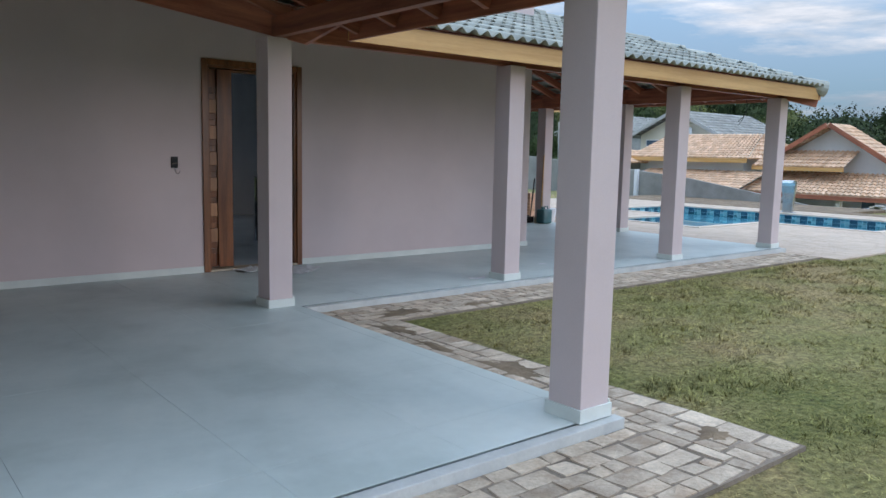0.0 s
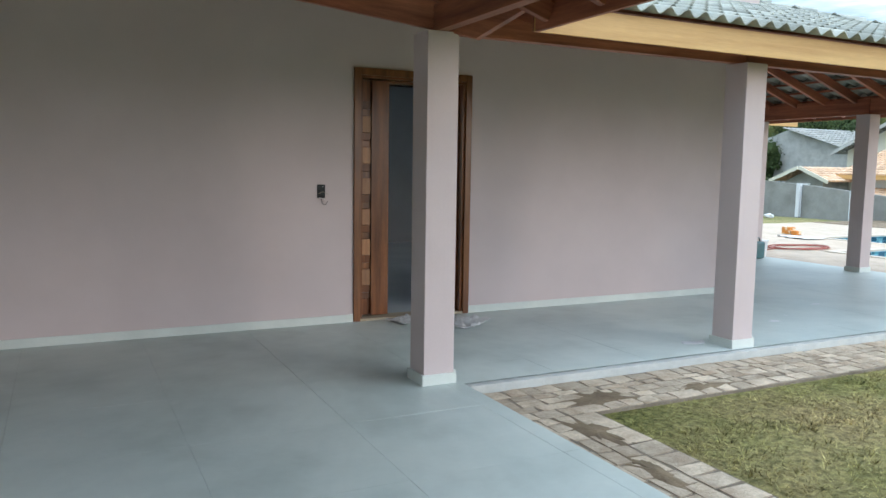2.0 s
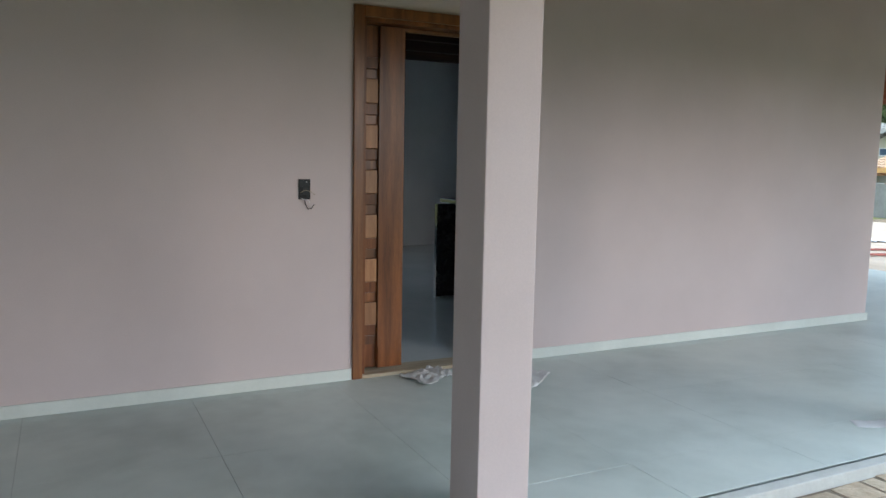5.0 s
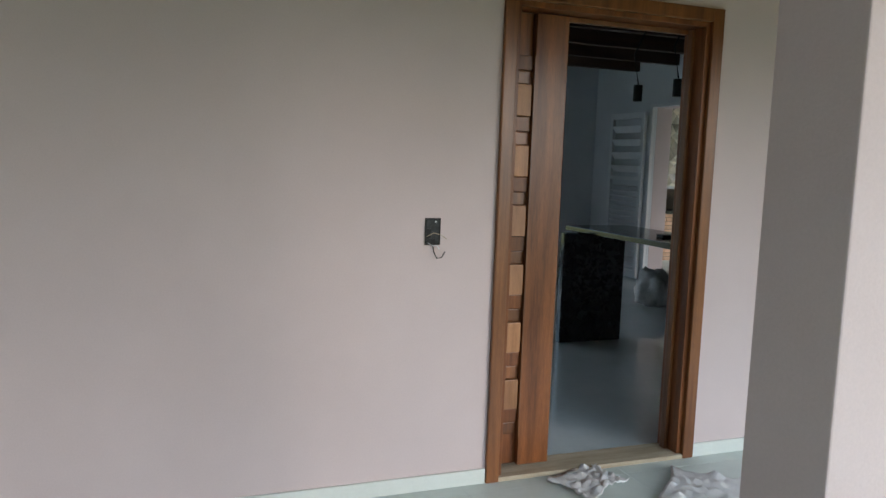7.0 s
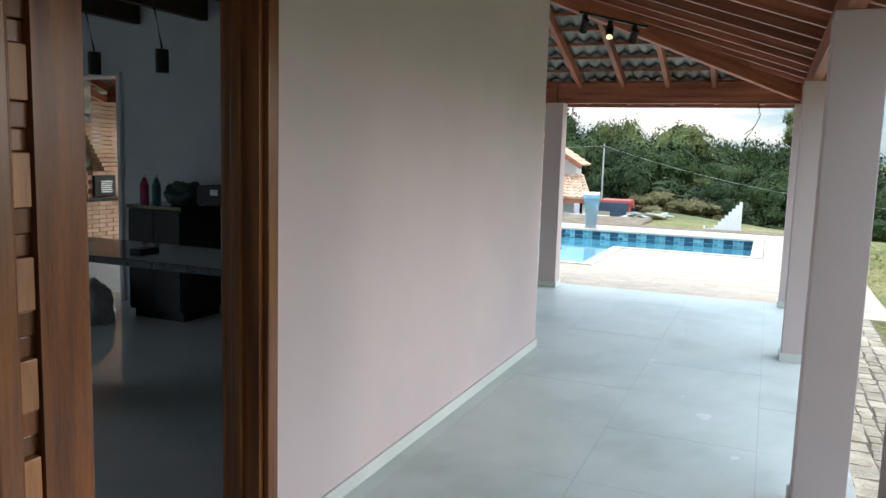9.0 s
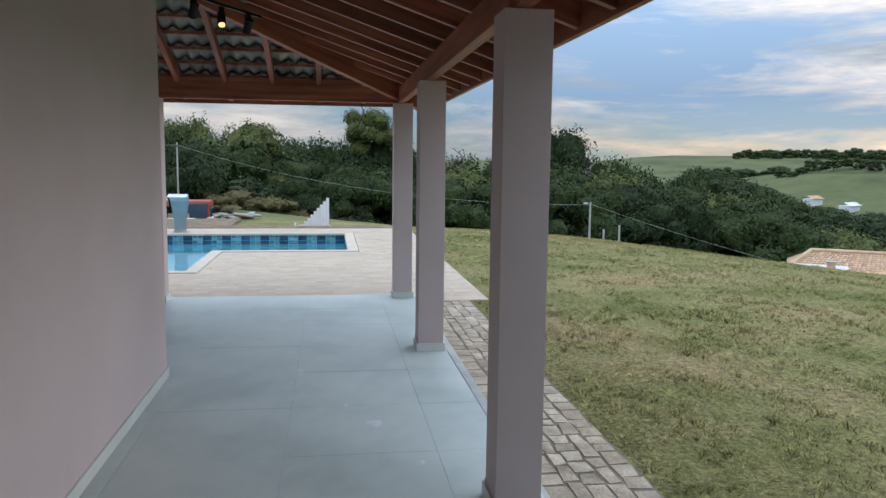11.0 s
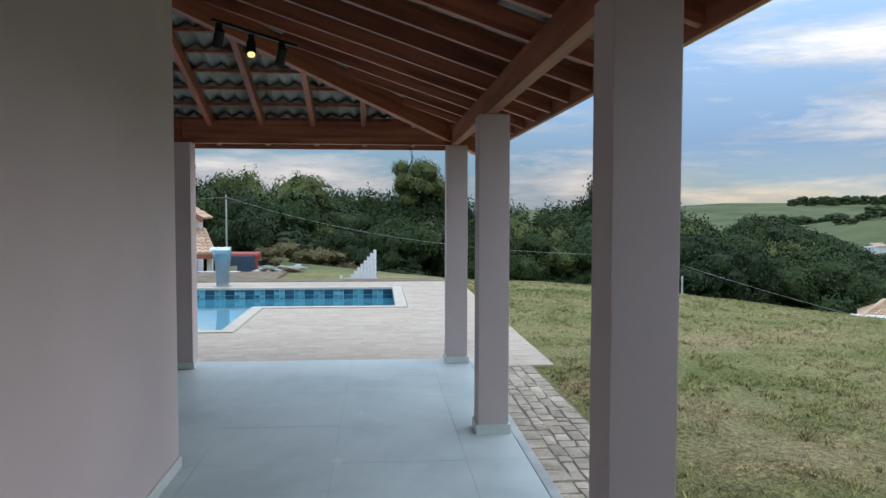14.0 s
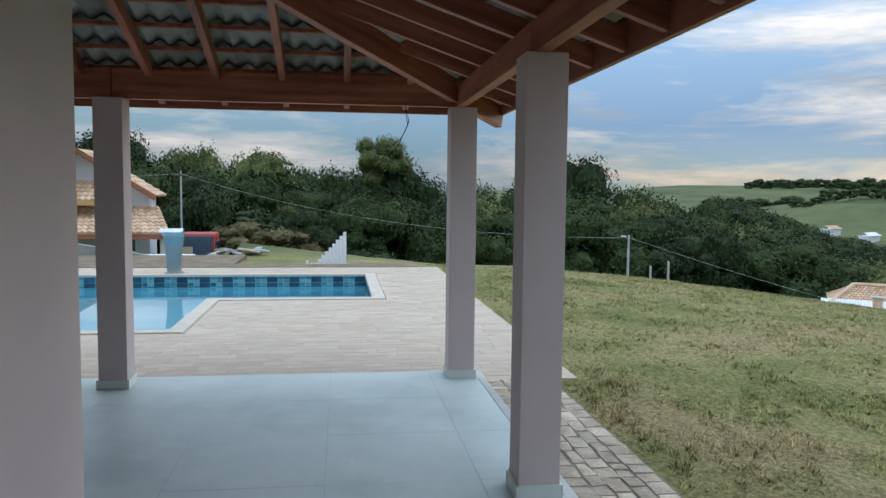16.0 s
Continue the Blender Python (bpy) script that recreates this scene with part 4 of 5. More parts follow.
inner, outer = outline(0.0), outline(0.20)
low, top = [], []
for (a, b), (c, d) in zip(inner, outer):
    top.append([bm.verts.new((a, b, -0.05)), bm.verts.new((c, d, -0.05)), bm.verts.new((c, d, -0.2)), bm.verts.new((a, b, -0.085))])
for i in range(8):
    p, q = top[i], top[(i + 1) % 8]
    for k in range(4):
        bm.faces.new((p[k], p[(k + 1) % 4], q[(k + 1) % 4], q[k]))
bmesh.ops.recalc_face_normals(bm, faces=bm.faces[:])
bmesh.ops.bevel(bm, geom=[e for e in bm.edges if abs(e.verts[0].co.z - e.verts[1].co.z) < 0.001 and e.verts[0].co.z > -0.06], offset=0.012, segments=2, affect="EDGES")
part("coping", bm, COPING, pool, "white coping")
bm = bmesh.new()
ring0 = [bm.verts.new((a, b, -0.086)) for a, b in inner]
ring1 = [bm.verts.new((a, b, -1.4)) for a, b in inner]
for i in range(8):
    bm.faces.new((ring0[i], ring0[(i + 1) % 8], ring1[(i + 1) % 8], ring1[i]))
bm.faces.new(ring1)
part("basin", bm, LINER, pool)
mosaic = {0: ([], []), 1: ([], []), 2: ([], [])}
for i in range(8):
    (a, b), (c, d) = inner[i], inner[(i + 1) % 8]
    n = Vector((-(d - b), c - a, 0)).normalized() * 0.008
    length = math.hypot(c - a, d - b)
    u, k = 0.0, 0
    while u < length - 0.03:
        w = (0.20, 0.10, 0.10)[k % 3]
        u1 = min(u + w, length)
        rows = ((-0.09, -0.195), (-0.2, -0.32)) if k % 3 == 0 else ((-0.09, -0.14), (-0.145, -0.195), (-0.2, -0.255), (-0.26, -0.32))
        for r, (z0, z1) in enumerate(rows):
            tv, tf = mosaic[0 if k % 3 == 0 else (1 if r in (0, 3) else 2) if k % 3 == 1 else (2 if r == 1 else 1)]
            s = len(tv)
            for q, z in ((u + 0.004, z0), (u1 - 0.004, z0), (u1 - 0.004, z1), (u + 0.004, z1)):
                tv.append((a + (c - a) * q / length + n.x, b + (d - b) * q / length + n.y, z))
            tf.append((s, s + 1, s + 2, s + 3))
        u, k = u1, k + 1
for i, (mat, lab) in enumerate(((POOLTILE, "navy blue mosaic tiles"), (POOLTEAL, "teal mosaic tiles"), (POOLPALE, "pale aqua mosaic tiles"))):
    band = quads("mosaic_band", *mosaic[i], mat)
    band.parent = pool
    tagged(band, lab, kind="stuff")
bm = bmesh.new()
bm.faces.new([bm.verts.new((a, b, -0.275)) for a, b in inner])
wat = part("water", bm, WATER, pool, "clear blue still water")
wat.visible_shadow = False

cas = thing("pool_cascade", (16.32, 2.05, -0.05), "stainless steel pool cascade spout on the coping", "cascade")
bm = bmesh.new()
prof = [(0.0, 0.0, 0.125), (0.0, 0.25, 0.13), (-0.01, 0.5, 0.155), (-0.03, 0.68, 0.185), (-0.09, 0.78, 0.2), (-0.19, 0.80, 0.205), (-0.27, 0.77, 0.205)]
fr = [(bm.verts.new((x, -w, z)), bm.verts.new((x, w, z)), bm.verts.new((x + 0.09, w, z + (0.03 if z > 0.7 else 0))), bm.verts.new((x + 0.09, -w, z + (0.03 if z > 0.7 else 0)))) for x, z, w in prof]
for p, q in zip(fr, fr[1:]):
    for k in range(4):
        bm.faces.new((p[k], p[(k + 1) % 4], q[(k + 1) % 4], q[k]))
bm.faces.new(fr[0])
bm.faces.new(fr[-1][::-1])
bmesh.ops.recalc_face_normals(bm, faces=bm.faces[:])
part("spout", bm, STEEL, cas)
part("base_plate", boxes((-0.06, -0.17, 0, 0.15, 0.17, 0.012), bevel=0.003), STEEL, cas)

# ---- things round the pool ----
jug = thing("plastic_jug", (7.64, 2.40, 0.0), "blue green plastic jug beside the column", "jug")
bm = boxes((-0.12, -0.1, 0.0, 0.12, 0.1, 0.27), bevel=0.035)
smooth(part("jug_body", bm, JUG, jug))
part("neck", cyl(0.03, 0.03, (-0.05, 0, 0.265), (-0.05, 0, 0.32), 12), JUG, jug)
part("handle", tube([(-0.01, 0, 0.26), (0.02, 0, 0.32), (0.08, 0, 0.32), (0.10, 0, 0.26)], 0.012), JUG, jug)
bucket = thing("bucket", (8.35, 2.95, -0.06), "white plastic bucket beside the column", "bucket")
part("bucket_body", cyl(0.12, 0.15, (0, 0, 0), (0, 0, 0.28), 20), WHITEPL, bucket)
part("rim", cyl(0.157, 0.157, (0, 0, 0.265), (0, 0, 0.285), 20), WHITEPL, bucket)
broom = thing("broom", (7.70, 2.55, 0), "broom with a yellow handle leaning on the column", "broom")
part("handle", cyl(0.012, 0.012, (0, 0, 0.1), (0.06, 0.02, 1.3), 8), FASCIA, broom)
part("bristles", boxes((-0.15, -0.02, 0.0, 0.15, 0.03, 0.11), bevel=0.01), BAREWOOD, broom)
for i, (dx, mat) in enumerate(((-0.3, BLACKM), (-0.38, BARK), (-0.22, BLACKM))):
    t = thing("garden_tool", (7.78 + dx, 2.62 + 0.1 * i, 0), "long dark garden tool leaning in the porch corner", "tool", "leaning tools")
    part("shaft", cyl(0.014, 0.014, (0, 0, 0.05), (0.05 - 0.1 * i, -0.04, 0.85), 8), mat, t)
    part("blade", boxes((-0.09, -0.012, 0.0, 0.09, 0.012, 0.12), bevel=0.005), BLACKM, t)
stack = thing("brick_stack", (8.5, 3.9, -0.08), "stack of salmon bricks behind the column", "bricks")
for r in range(9):
    for c in range(3):
        part("brick", boxes((-0.1, -0.36 + 0.24 * c, 0.065 * r, 0.1, -0.14 + 0.24 * c, 0.065 * r + 0.058)), BRICK, stack)
hp = []
for i in range(120):
    a = i * 0.31
    hp.append((10.35 + (0.62 + 0.10 * math.sin(i * 0.13)) * math.cos(a) * 1.0, 3.75 + (0.36 + 0.09 * math.sin(i * 0.21)) * math.sin(a), -0.045 + 0.012 * (i % 7) / 7))
hp += [(9.6, 3.7, -0.045), (9.2, 3.6, -0.045), (8.8, 3.5, -0.045)]
tagged(smooth(mesh_object("garden_hose", tube(hp, 0.010), HOSE)), "coiled red brown garden hose on the paving", "hose")
carton = thing("carton", (12.9, 6.1, -0.055), "small orange and cream cartons on the paving", "carton")
part("box", boxes((-0.1, -0.12, 0, 0.1, 0.1, 0.17), bevel=0.01), CARTON, carton)
part("box", boxes((-0.08, -0.3, 0, 0.08, -0.14, 0.1), bevel=0.01), CARTON, carton)
rag((12.3, 5.3, -0.055), 2.2, 0.9, 0.5, "pale blue plastic sheet lying by the pool")
lump("sack", (18.2, 11.2, -0.12), 0.15, CLOTH, "white sack on the dirt by the boundary wall", "sack", 3.0, 0.5)

fence = thing("slat_fence", (18.0, -0.46, -0.13), "white slat fence whose pales rise in steps", "fence")
for i in range(9):
    part("pale", boxes((-0.012, -0.075 * i - 0.071, 0.0, 0.012, -0.075 * i, 0.10 + 0.082 * i), bevel=0.003), WHITEM, fence)
part("rail", boxes((0.013, -0.70, 0.06, 0.035, 0.1, 0.1)), WHITEM, fence)
part("stub_post", boxes((-0.03, 0.12, 0, 0.03, 0.17, 0.16)), WHITEM, fence)

# ---- boundary wall ----
bm = bmesh.new()
prev = None
for y, zt in ((15.5, 1.25), (11.1, 0.93), (7.6, 0.59), (5.0, 0.20), (3.0, -0.14), (1.2, -0.32)):
    x = 20.3
    cur = [bm.verts.new(p) for p in ((x, y, -3.0), (x + 0.15, y, -3.0), (x + 0.15, y, zt), (x, y, zt))]
    if prev:
        for k in range(4):
            bm.faces.new((prev[k], prev[(k + 1) % 4], cur[(k + 1) % 4], cur[k]))
    else:
        bm.faces.new(cur)
    prev = cur
bm.faces.new(prev[::-1])
bmesh.ops.recalc_face_normals(bm, faces=bm.faces[:])
setting("boundary_wall", bm, BLOCKWALL, "grey rendered block boundary wall sloping down beside the pool", "wall")
for y, zt in ((9.75, 0.85), (11.75, 1.0), (14.6, 1.25)):
    tagged(mesh_object("wall_post", boxes((20.16, y - 0.07, -0.12, 20.29, y + 0.07, zt), bevel=0.01), WHITEP), "white concrete post in front of the boundary wall", "post", "boundary posts")
tagged(mesh_object("thin_pole", cyl(0.03, 0.03, (19.8, 13.2, -0.15), (19.8, 13.3, 2.6), 8), CONC), "thin grey pole before the boundary wall", "pole")
setting("dirt_strip", boxes((17.43, 1.2, -0.4, 20.29, 9.0, -0.052), (17.43, -2.6, -0.4, 18.1, 1.2, -0.052), bevel=0.0), DIRT, "bare brown dirt strip beyond the paving", "dirt")


# ---- neighbouring houses ----
def tiled_plane(p00, p10, p01, p11, nu, nv, mat, parent, name="roof_plane"):
    """A field of overlapping tiles: u along the eave, v up the slope."""
    p00, p10, p01, p11 = map(Vector, (p00, p10, p01, p11))
    n = (p10 - p00).cross(p01 - p00).normalized()
    if n.z < 0:
        n = -n
    v, f = [], []
    at = lambda u, w: (p00.lerp(p10, u)).lerp(p01.lerp(p11, u), w)
    for j in range(nv):
        for i in range(nu):
            u0, u1, w0, w1 = i / nu, (i + 0.96) / nu, j / nv, (j + 1.12) / nv
            um = (u0 + u1) / 2
            k = len(v)
            v += [tuple(at(u0, w0) + n * 0.07), tuple(at(um, w0) + n * 0.13), tuple(at(u1, w0) + n * 0.07),
                  tuple(at(u0, w1) + n * 0.02), tuple(at(um, w1) + n * 0.08), tuple(at(u1, w1) + n * 0.02),
                  tuple(at(u0, w0)), tuple(at(u1, w0))]
            f += [(k, k + 1, k + 4, k + 3), (k + 1, k + 2, k + 5, k + 4), (k, k + 6, k + 7, k + 2, k + 1)]
    me = bpy.data.meshes.new(name)
    me.from_pydata(v, [], f)
    me.materials.append(mat)
    ob = new(name, me)
    ob.parent = parent
    return ob


def gable_body(x0, y0, z0, x1, y1, ze_, zr, mat, parent):
    """A house body whose ridge runs along x."""
    ym = (y0 + y1) / 2
    bm = bmesh.new()
    ends = [[bm.verts.new(p) for p in ((x, y0, z0), (x, y1, z0), (x, y1, ze_), (x, ym, zr), (x, y0, ze_))] for x in (x0, x1)]
    bm.faces.new(ends[0])
    bm.faces.new(ends[1][::-1])
    for k in range(5):
        bm.faces.new((ends[0][k], ends[0][(k + 1) % 5], ends[1][(k + 1) % 5], ends[1][k]))
    bmesh.ops.recalc_face_normals(bm, faces=bm.faces[:])
    return part("wall", bm, mat, parent)


def house_window(x, y0, z0, y1, z1, parent):
    w = part("window", boxes((x - 0.04, y0 - 0.05, z0 - 0.05, x, y1 + 0.05, z1 + 0.05)), WHITEM, parent)
    part("pane", boxes((x - 0.05, y0, z0, x - 0.041, y1, z1)), GLASSDARK, w)


hb = thing("neighbour_house", (0, 0, 0), "cream house with a grey tiled gable roof", "house", "neighbouring houses")
gable_body(40.0, 18.6, -4, 48.0, 24.4, 2.75, 4.15, CREAM, hb)
tiled_plane((39.4, 18.0, 2.55), (48.5, 18.0, 2.55), (39.4, 21.5, 4.25), (48.5, 21.5, 4.25), 22, 9, GREYROOF, hb)
tiled_plane((39.4, 25.0, 2.55), (48.5, 25.0, 2.55), (39.4, 21.5, 4.25), (48.5, 21.5, 4.25), 22, 9, GREYROOF, hb)
beam("barge_board", (39.35, 17.95, 2.45), (39.35, 21.5, 4.18), 0.06, 0.2, CONC, hb)
beam("barge_board", (39.35, 25.05, 2.45), (39.35, 21.5, 4.18), 0.06, 0.2, CONC, hb)
house_window(40.0, 22.5, 2.05, 23.9, 2.4, hb)
part("satellite_dish", cyl(0.42, 0.05, (39.72, 20.6, 2.85), (39.9, 20.5, 2.8), 18), WHITEPL, hb)
hg = thing("neighbour_house", (0, 0, 0), "grey walled house behind, with a grey roof", "house", "neighbouring houses")
gable_body(44.0, 27.0, -4, 52.0, 37.0, 2.9, 4.4, CONC, hg)
tiled_plane((43.4, 26.4, 2.75), (52, 26.4, 2.75), (43.4, 32, 4.5), (52, 32, 4.5), 20, 10, GREYROOF, hg)

ha = thing("neighbour_house", (0, 0, 0), "low white house with orange clay tile roofs", "house", "neighbouring houses")
part("wall", boxes((34.6, 13.8, -4, 41.0, 22.0, 1.3)), WHITEP, ha)
tiled_plane((33.9, 13.2, 1.3), (33.9, 20.6, 1.3), (37.8, 14.6, 2.65), (37.8, 20.6, 2.65), 30, 11, ORANGE, ha)
tiled_plane((33.9, 13.2, 1.3), (41.6, 13.2, 1.3), (37.8, 14.6, 2.65), (38.2, 14.6, 2.65), 22, 6, ORANGE, ha)
beam("fascia_board", (33.85, 13.2, 1.10), (33.85, 20.6, 1.10), 0.05, 0.22, FASCIA, ha)
gable_body(32.6, 20.3, -4, 38.0, 22.6, 0.95, 1.45, BLOCKWALL, ha)
tiled_plane((32.2, 19.8, 0.95), (38.0, 19.8, 0.95), (32.2, 21.45, 1.65), (38.0, 21.45, 1.65), 18, 6, ORANGE, ha)
tiled_plane((32.2, 23.1, 0.95), (38.0, 23.1, 0.95), (32.2, 21.45, 1.65), (38.0, 21.45, 1.65), 18, 6, ORANGE, ha)
beam("barge_board", (32.15, 19.7, 0.85), (32.15, 21.45, 1.58), 0.06, 0.18, CREAM, ha)
beam("barge_board", (32.15, 23.2, 0.85), (32.15, 21.45, 1.58), 0.06, 0.18, CREAM, ha)
part("panel", boxes((32.5, 21.0, 0.1, 32.58, 21.8, 0.85)), WHITEP, ha)
tiled_plane((31.6, 12.4, -0.28), (31.6, 19.6, -0.28), (34.5, 12.4, 0.62), (34.5, 19.6, 0.62), 28, 8, ORANGE, ha)
beam("fascia_board", (31.58, 12.4, -0.48), (31.58, 19.6, -0.48), 0.05, 0.2, WOOD, ha)

hc = thing("neighbour_house", (0, 0, 0), "white house with stepped orange clay tile roofs", "house", "neighbouring houses")
gable_body(36.0, 7.1, -4, 37.2, 12.6, 1.35, 2.95, WHITEP, hc)
tiled_plane((35.2, 6.75, 1.15), (37.6, 6.75, 1.15), (35.2, 9.85, 3.05), (37.6, 9.85, 3.05), 8, 10, ORANGE, hc)
tiled_plane((35.2, 12.95, 1.15), (37.6, 12.95, 1.15), (35.2, 9.85, 3.05), (37.6, 9.85, 3.05), 8, 10, ORANGE, hc)
beam("barge_board", (35.15, 6.7, 1.0), (35.15, 9.85, 2.95), 0.06, 0.22, WOOD, hc)
beam("barge_board", (35.15, 13.0, 1.0), (35.15, 9.85, 2.95), 0.06, 0.22, WOOD, hc)
tiled_plane((34.4, 8.6, 0.95), (34.4, 13.2, 0.95), (36.0, 8.6, 1.75), (36.0, 13.2, 1.75), 20, 5, ORANGE, hc)
beam("fascia_board", (34.38, 8.6, 0.78), (34.38, 13.2, 0.78), 0.05, 0.18, FASCIA, hc)
tiled_plane((33.0, 5.62, -0.30), (33.0, 13.0, -0.30), (36.0, 6.7, 0.68), (36.0, 13.0, 0.68), 28, 8, ORANGE, hc)
beam("fascia_board", (32.97, 5.62, -0.50), (32.97, 13.0, -0.50), 0.05, 0.2, WOOD, hc)
for y in (5.95, 8.2, 10.4, 12.6):
    part("post", boxes((33.2, y - 0.11, -4, 33.42, y + 0.11, -0.32)), CREAM, hc)
house_window(36.0, 7.7, -1.2, 8.3, -0.5, hc)
part("timber_gate", boxes((33.6, 4.9, -2.6, 33.66, 5.8, -0.85)), BAREWOOD, hc)
setting("garden_ledge", boxes((30.5, 5.6, -4, 30.7, 12.5, -1.15), (21.2, 2.6, -1.5, 21.5, 4.4, -0.13)), WHITEP, "low white retaining wall on the slope", "wall")

# ---- red truck ----
truck = thing("truck", (36.5, 5.15, -3.2), "old red flatbed truck parked below the lawn", "truck", turn=180)
bm = boxes((-0.9, -0.78, 0.75, 0.9, 0.78, 1.75), bevel=0.1)
part("cab_lower", bm, RED, truck)
bm = boxes((-0.85, -0.76, 1.74, 0.75, 0.76, 2.78), bevel=0.12)
part("cab_upper", bm, RED, truck)
part("windscreen", boxes((0.72, -0.68, 1.78, 0.765, 0.68, 2.66), bevel=0.02), GLASSDARK, truck)
for s in (-1, 1):
    part("side_window", boxes((-0.4, s * 0.765 - 0.008, 1.9, 0.5, s * 0.765 + 0.008, 2.5)), GLASSDARK, truck)
    part("wheel", cyl(0.42, 0.42, (0.3, s * 0.72 - 0.12, 0.42), (0.3, s * 0.72 + 0.12, 0.42), 20), BLACKM, truck)
    part("wheel", cyl(0.42, 0.42, (-3.2, s * 0.72 - 0.12, 0.42), (-3.2, s * 0.72 + 0.12, 0.42), 20), BLACKM, truck)
    part("mirror", boxes((0.7, s * 0.95 - 0.06, 2.1, 0.76, s * 0.95 + 0.06, 2.45)), BLACKM, truck)
    part("headlight", cyl(0.1, 0.1, (0.89, s * 0.55, 1.05), (0.93, s * 0.55, 1.05), 12), WHITEPL, truck)
part("flatbed", boxes((-4.6, -1.0, 0.95, -1.0, 1.0, 1.1)), BARK, truck)
for i in range(5):
    part("side_board", boxes((-1.05, -1.0, 1.3 + 0.3 * i, -1.0, 1.0, 1.42 + 0.3 * i)), BLACKM, truck)
rub = thing("rubble_pile", (21.6, 1.55, ground_z(21.6, 1.55)), "pile of pale boards and rubble on the slope", "rubble")
rng = np.random.default_rng(3)
for i in range(26):
    part("board", boxes((-0.2, -0.07, 0, 0.2, 0.07, 0.04), bevel=0.006), CONC if i % 3 else BAREWOOD, rub, matrix=pose(*rng.uniform((-0.4, -0.7, 0.0), (0.4, 0.7, 0.14)), rng.uniform(-12, 12), rng.uniform(-12, 12), rng.uniform(0, 180)))


# ---- poles and cables ----
def spot(px, dist):
    a = radians(-7.4) - math.atan((px - 784) / 1377)
    return 1.6 + dist * math.cos(a), -1.04 + dist * math.sin(a)


def utility_pole(x, y, top, label, lamp_side):
    base = ground_z(x, y) - 0.3
    p = thing("utility_pole", (x, y, base), label, "utility pole", "utility poles")
    h = top - base
    part("pole", cyl(0.05, 0.035, (0, 0, 0), (0, 0, h), 10), CONC, p)
    if not lamp_side:
        part("crossarm", boxes((-0.04, -0.3, h - 0.2, 0.04, 0.3, h - 0.12), bevel=0.01), BARK, p)
        return
    part("lamp_arm", tube([(0, 0, h - 0.2), (0, lamp_side * 0.3, h - 0.08), (0, lamp_side * 0.6, h - 0.04)], 0.02), STEEL, p)
    part("lamp_head", boxes((-0.04, lamp_side * 0.75 - 0.08, h - 0.07, 0.04, lamp_side * 0.75 + 0.08, h - 0.02), bevel=0.015), WHITEPL, p)


utility_pole(36.0, 5.78, 2.25, "grey concrete utility pole on the street", 0)
LAMP_POLE = spot(1122, 27)
utility_pole(*LAMP_POLE, 0.08, "thin grey lamp pole beyond the lawn crest", 0.25)
for q, t in ((1162, -0.50), (1194, -0.36)):
    x, y = spot(q, 22)
    tagged(mesh_object("fence_post", cyl(0.032, 0.032, (x, y, ground_z(x, y) - 0.1), (x, y, t), 8), CONC), "short grey concrete post at the lawn crest", "post", "crest posts")


def cable(p, q, sag, label):
    p, q = Vector(p), Vector(q)
    pts = [p.lerp(q, t) - Vector((0, 0, sag * 4 * t * (1 - t))) for t in np.linspace(0, 1, 16)]
    tagged(mesh_object("power_cable", tube(pts, 0.0055, 4), CONC), label, "cable", "power cables")


cable((36.0, 5.8, 2.15), (*LAMP_POLE, -0.02), 0.7, "power cable sagging between the two poles")
cable((36.0, 5.8, 2.15), (46.0, 26.0, 3.0), 0.6, "power cable running to the houses")
cable((*LAMP_POLE, 0.0), (*spot(1800, 34), -3.6), 0.25, "power cable running down the valley")


# ---- houses and roofs in the valley ----
vr = thing("valley_house", (39.3, -25.5, -0.4), "house below the lawn with clay and metal sheet roofs", "house", "valley houses", -33)
part("wall", boxes((-1.2, -10, -12, 6, -0.6, -4.42)), CREAM, vr)
part("annex_wall", boxes((-0.8, -0.58, -12, 2.8, 1.2, -4.06)), WHITEP, vr)
tiled_plane((-1.6, -4.4, -4.42), (-1.6, -0.87, -4.42), (1.0, -4.4, -3.78), (1.0, -0.87, -3.78), 26, 1, WHITEM, vr, "metal_roof")
tiled_plane((0.8, -11, -3.98), (0.8, -1.3, -3.98), (3.2, -10, -3.15), (3.2, -2.5, -3.15), 40, 9, ORANGE, vr)
tiled_plane((0.8, -1.3, -3.98), (6.0, -1.3, -3.98), (3.2, -2.5, -3.15), (3.3, -2.5, -3.15), 20, 7, ORANGE, vr)
for p, q in (((0.8, -1.3, -3.85), (3.2, -2.5, -3.02)), ((3.2, -2.5, -3.02), (3.2, -10, -3.02))):
    part("ridge_cap", tube([p, q], 0.11, 8), ORANGE, vr)
chim = part("chimney", boxes((-0.3, -3.7, -4.3, 0.15, -3.25, -3.35), bevel=0.02), BRICK, vr)
part("chimney_cap", boxes((-0.36, -3.76, -3.349, 0.21, -3.19, -3.27), bevel=0.01), CONC, chim)
part("dark_roof", boxes((-1.0, -0.8, -4.05, 3.0, 1.4, -3.92), bevel=0.02), BLACKM, vr)
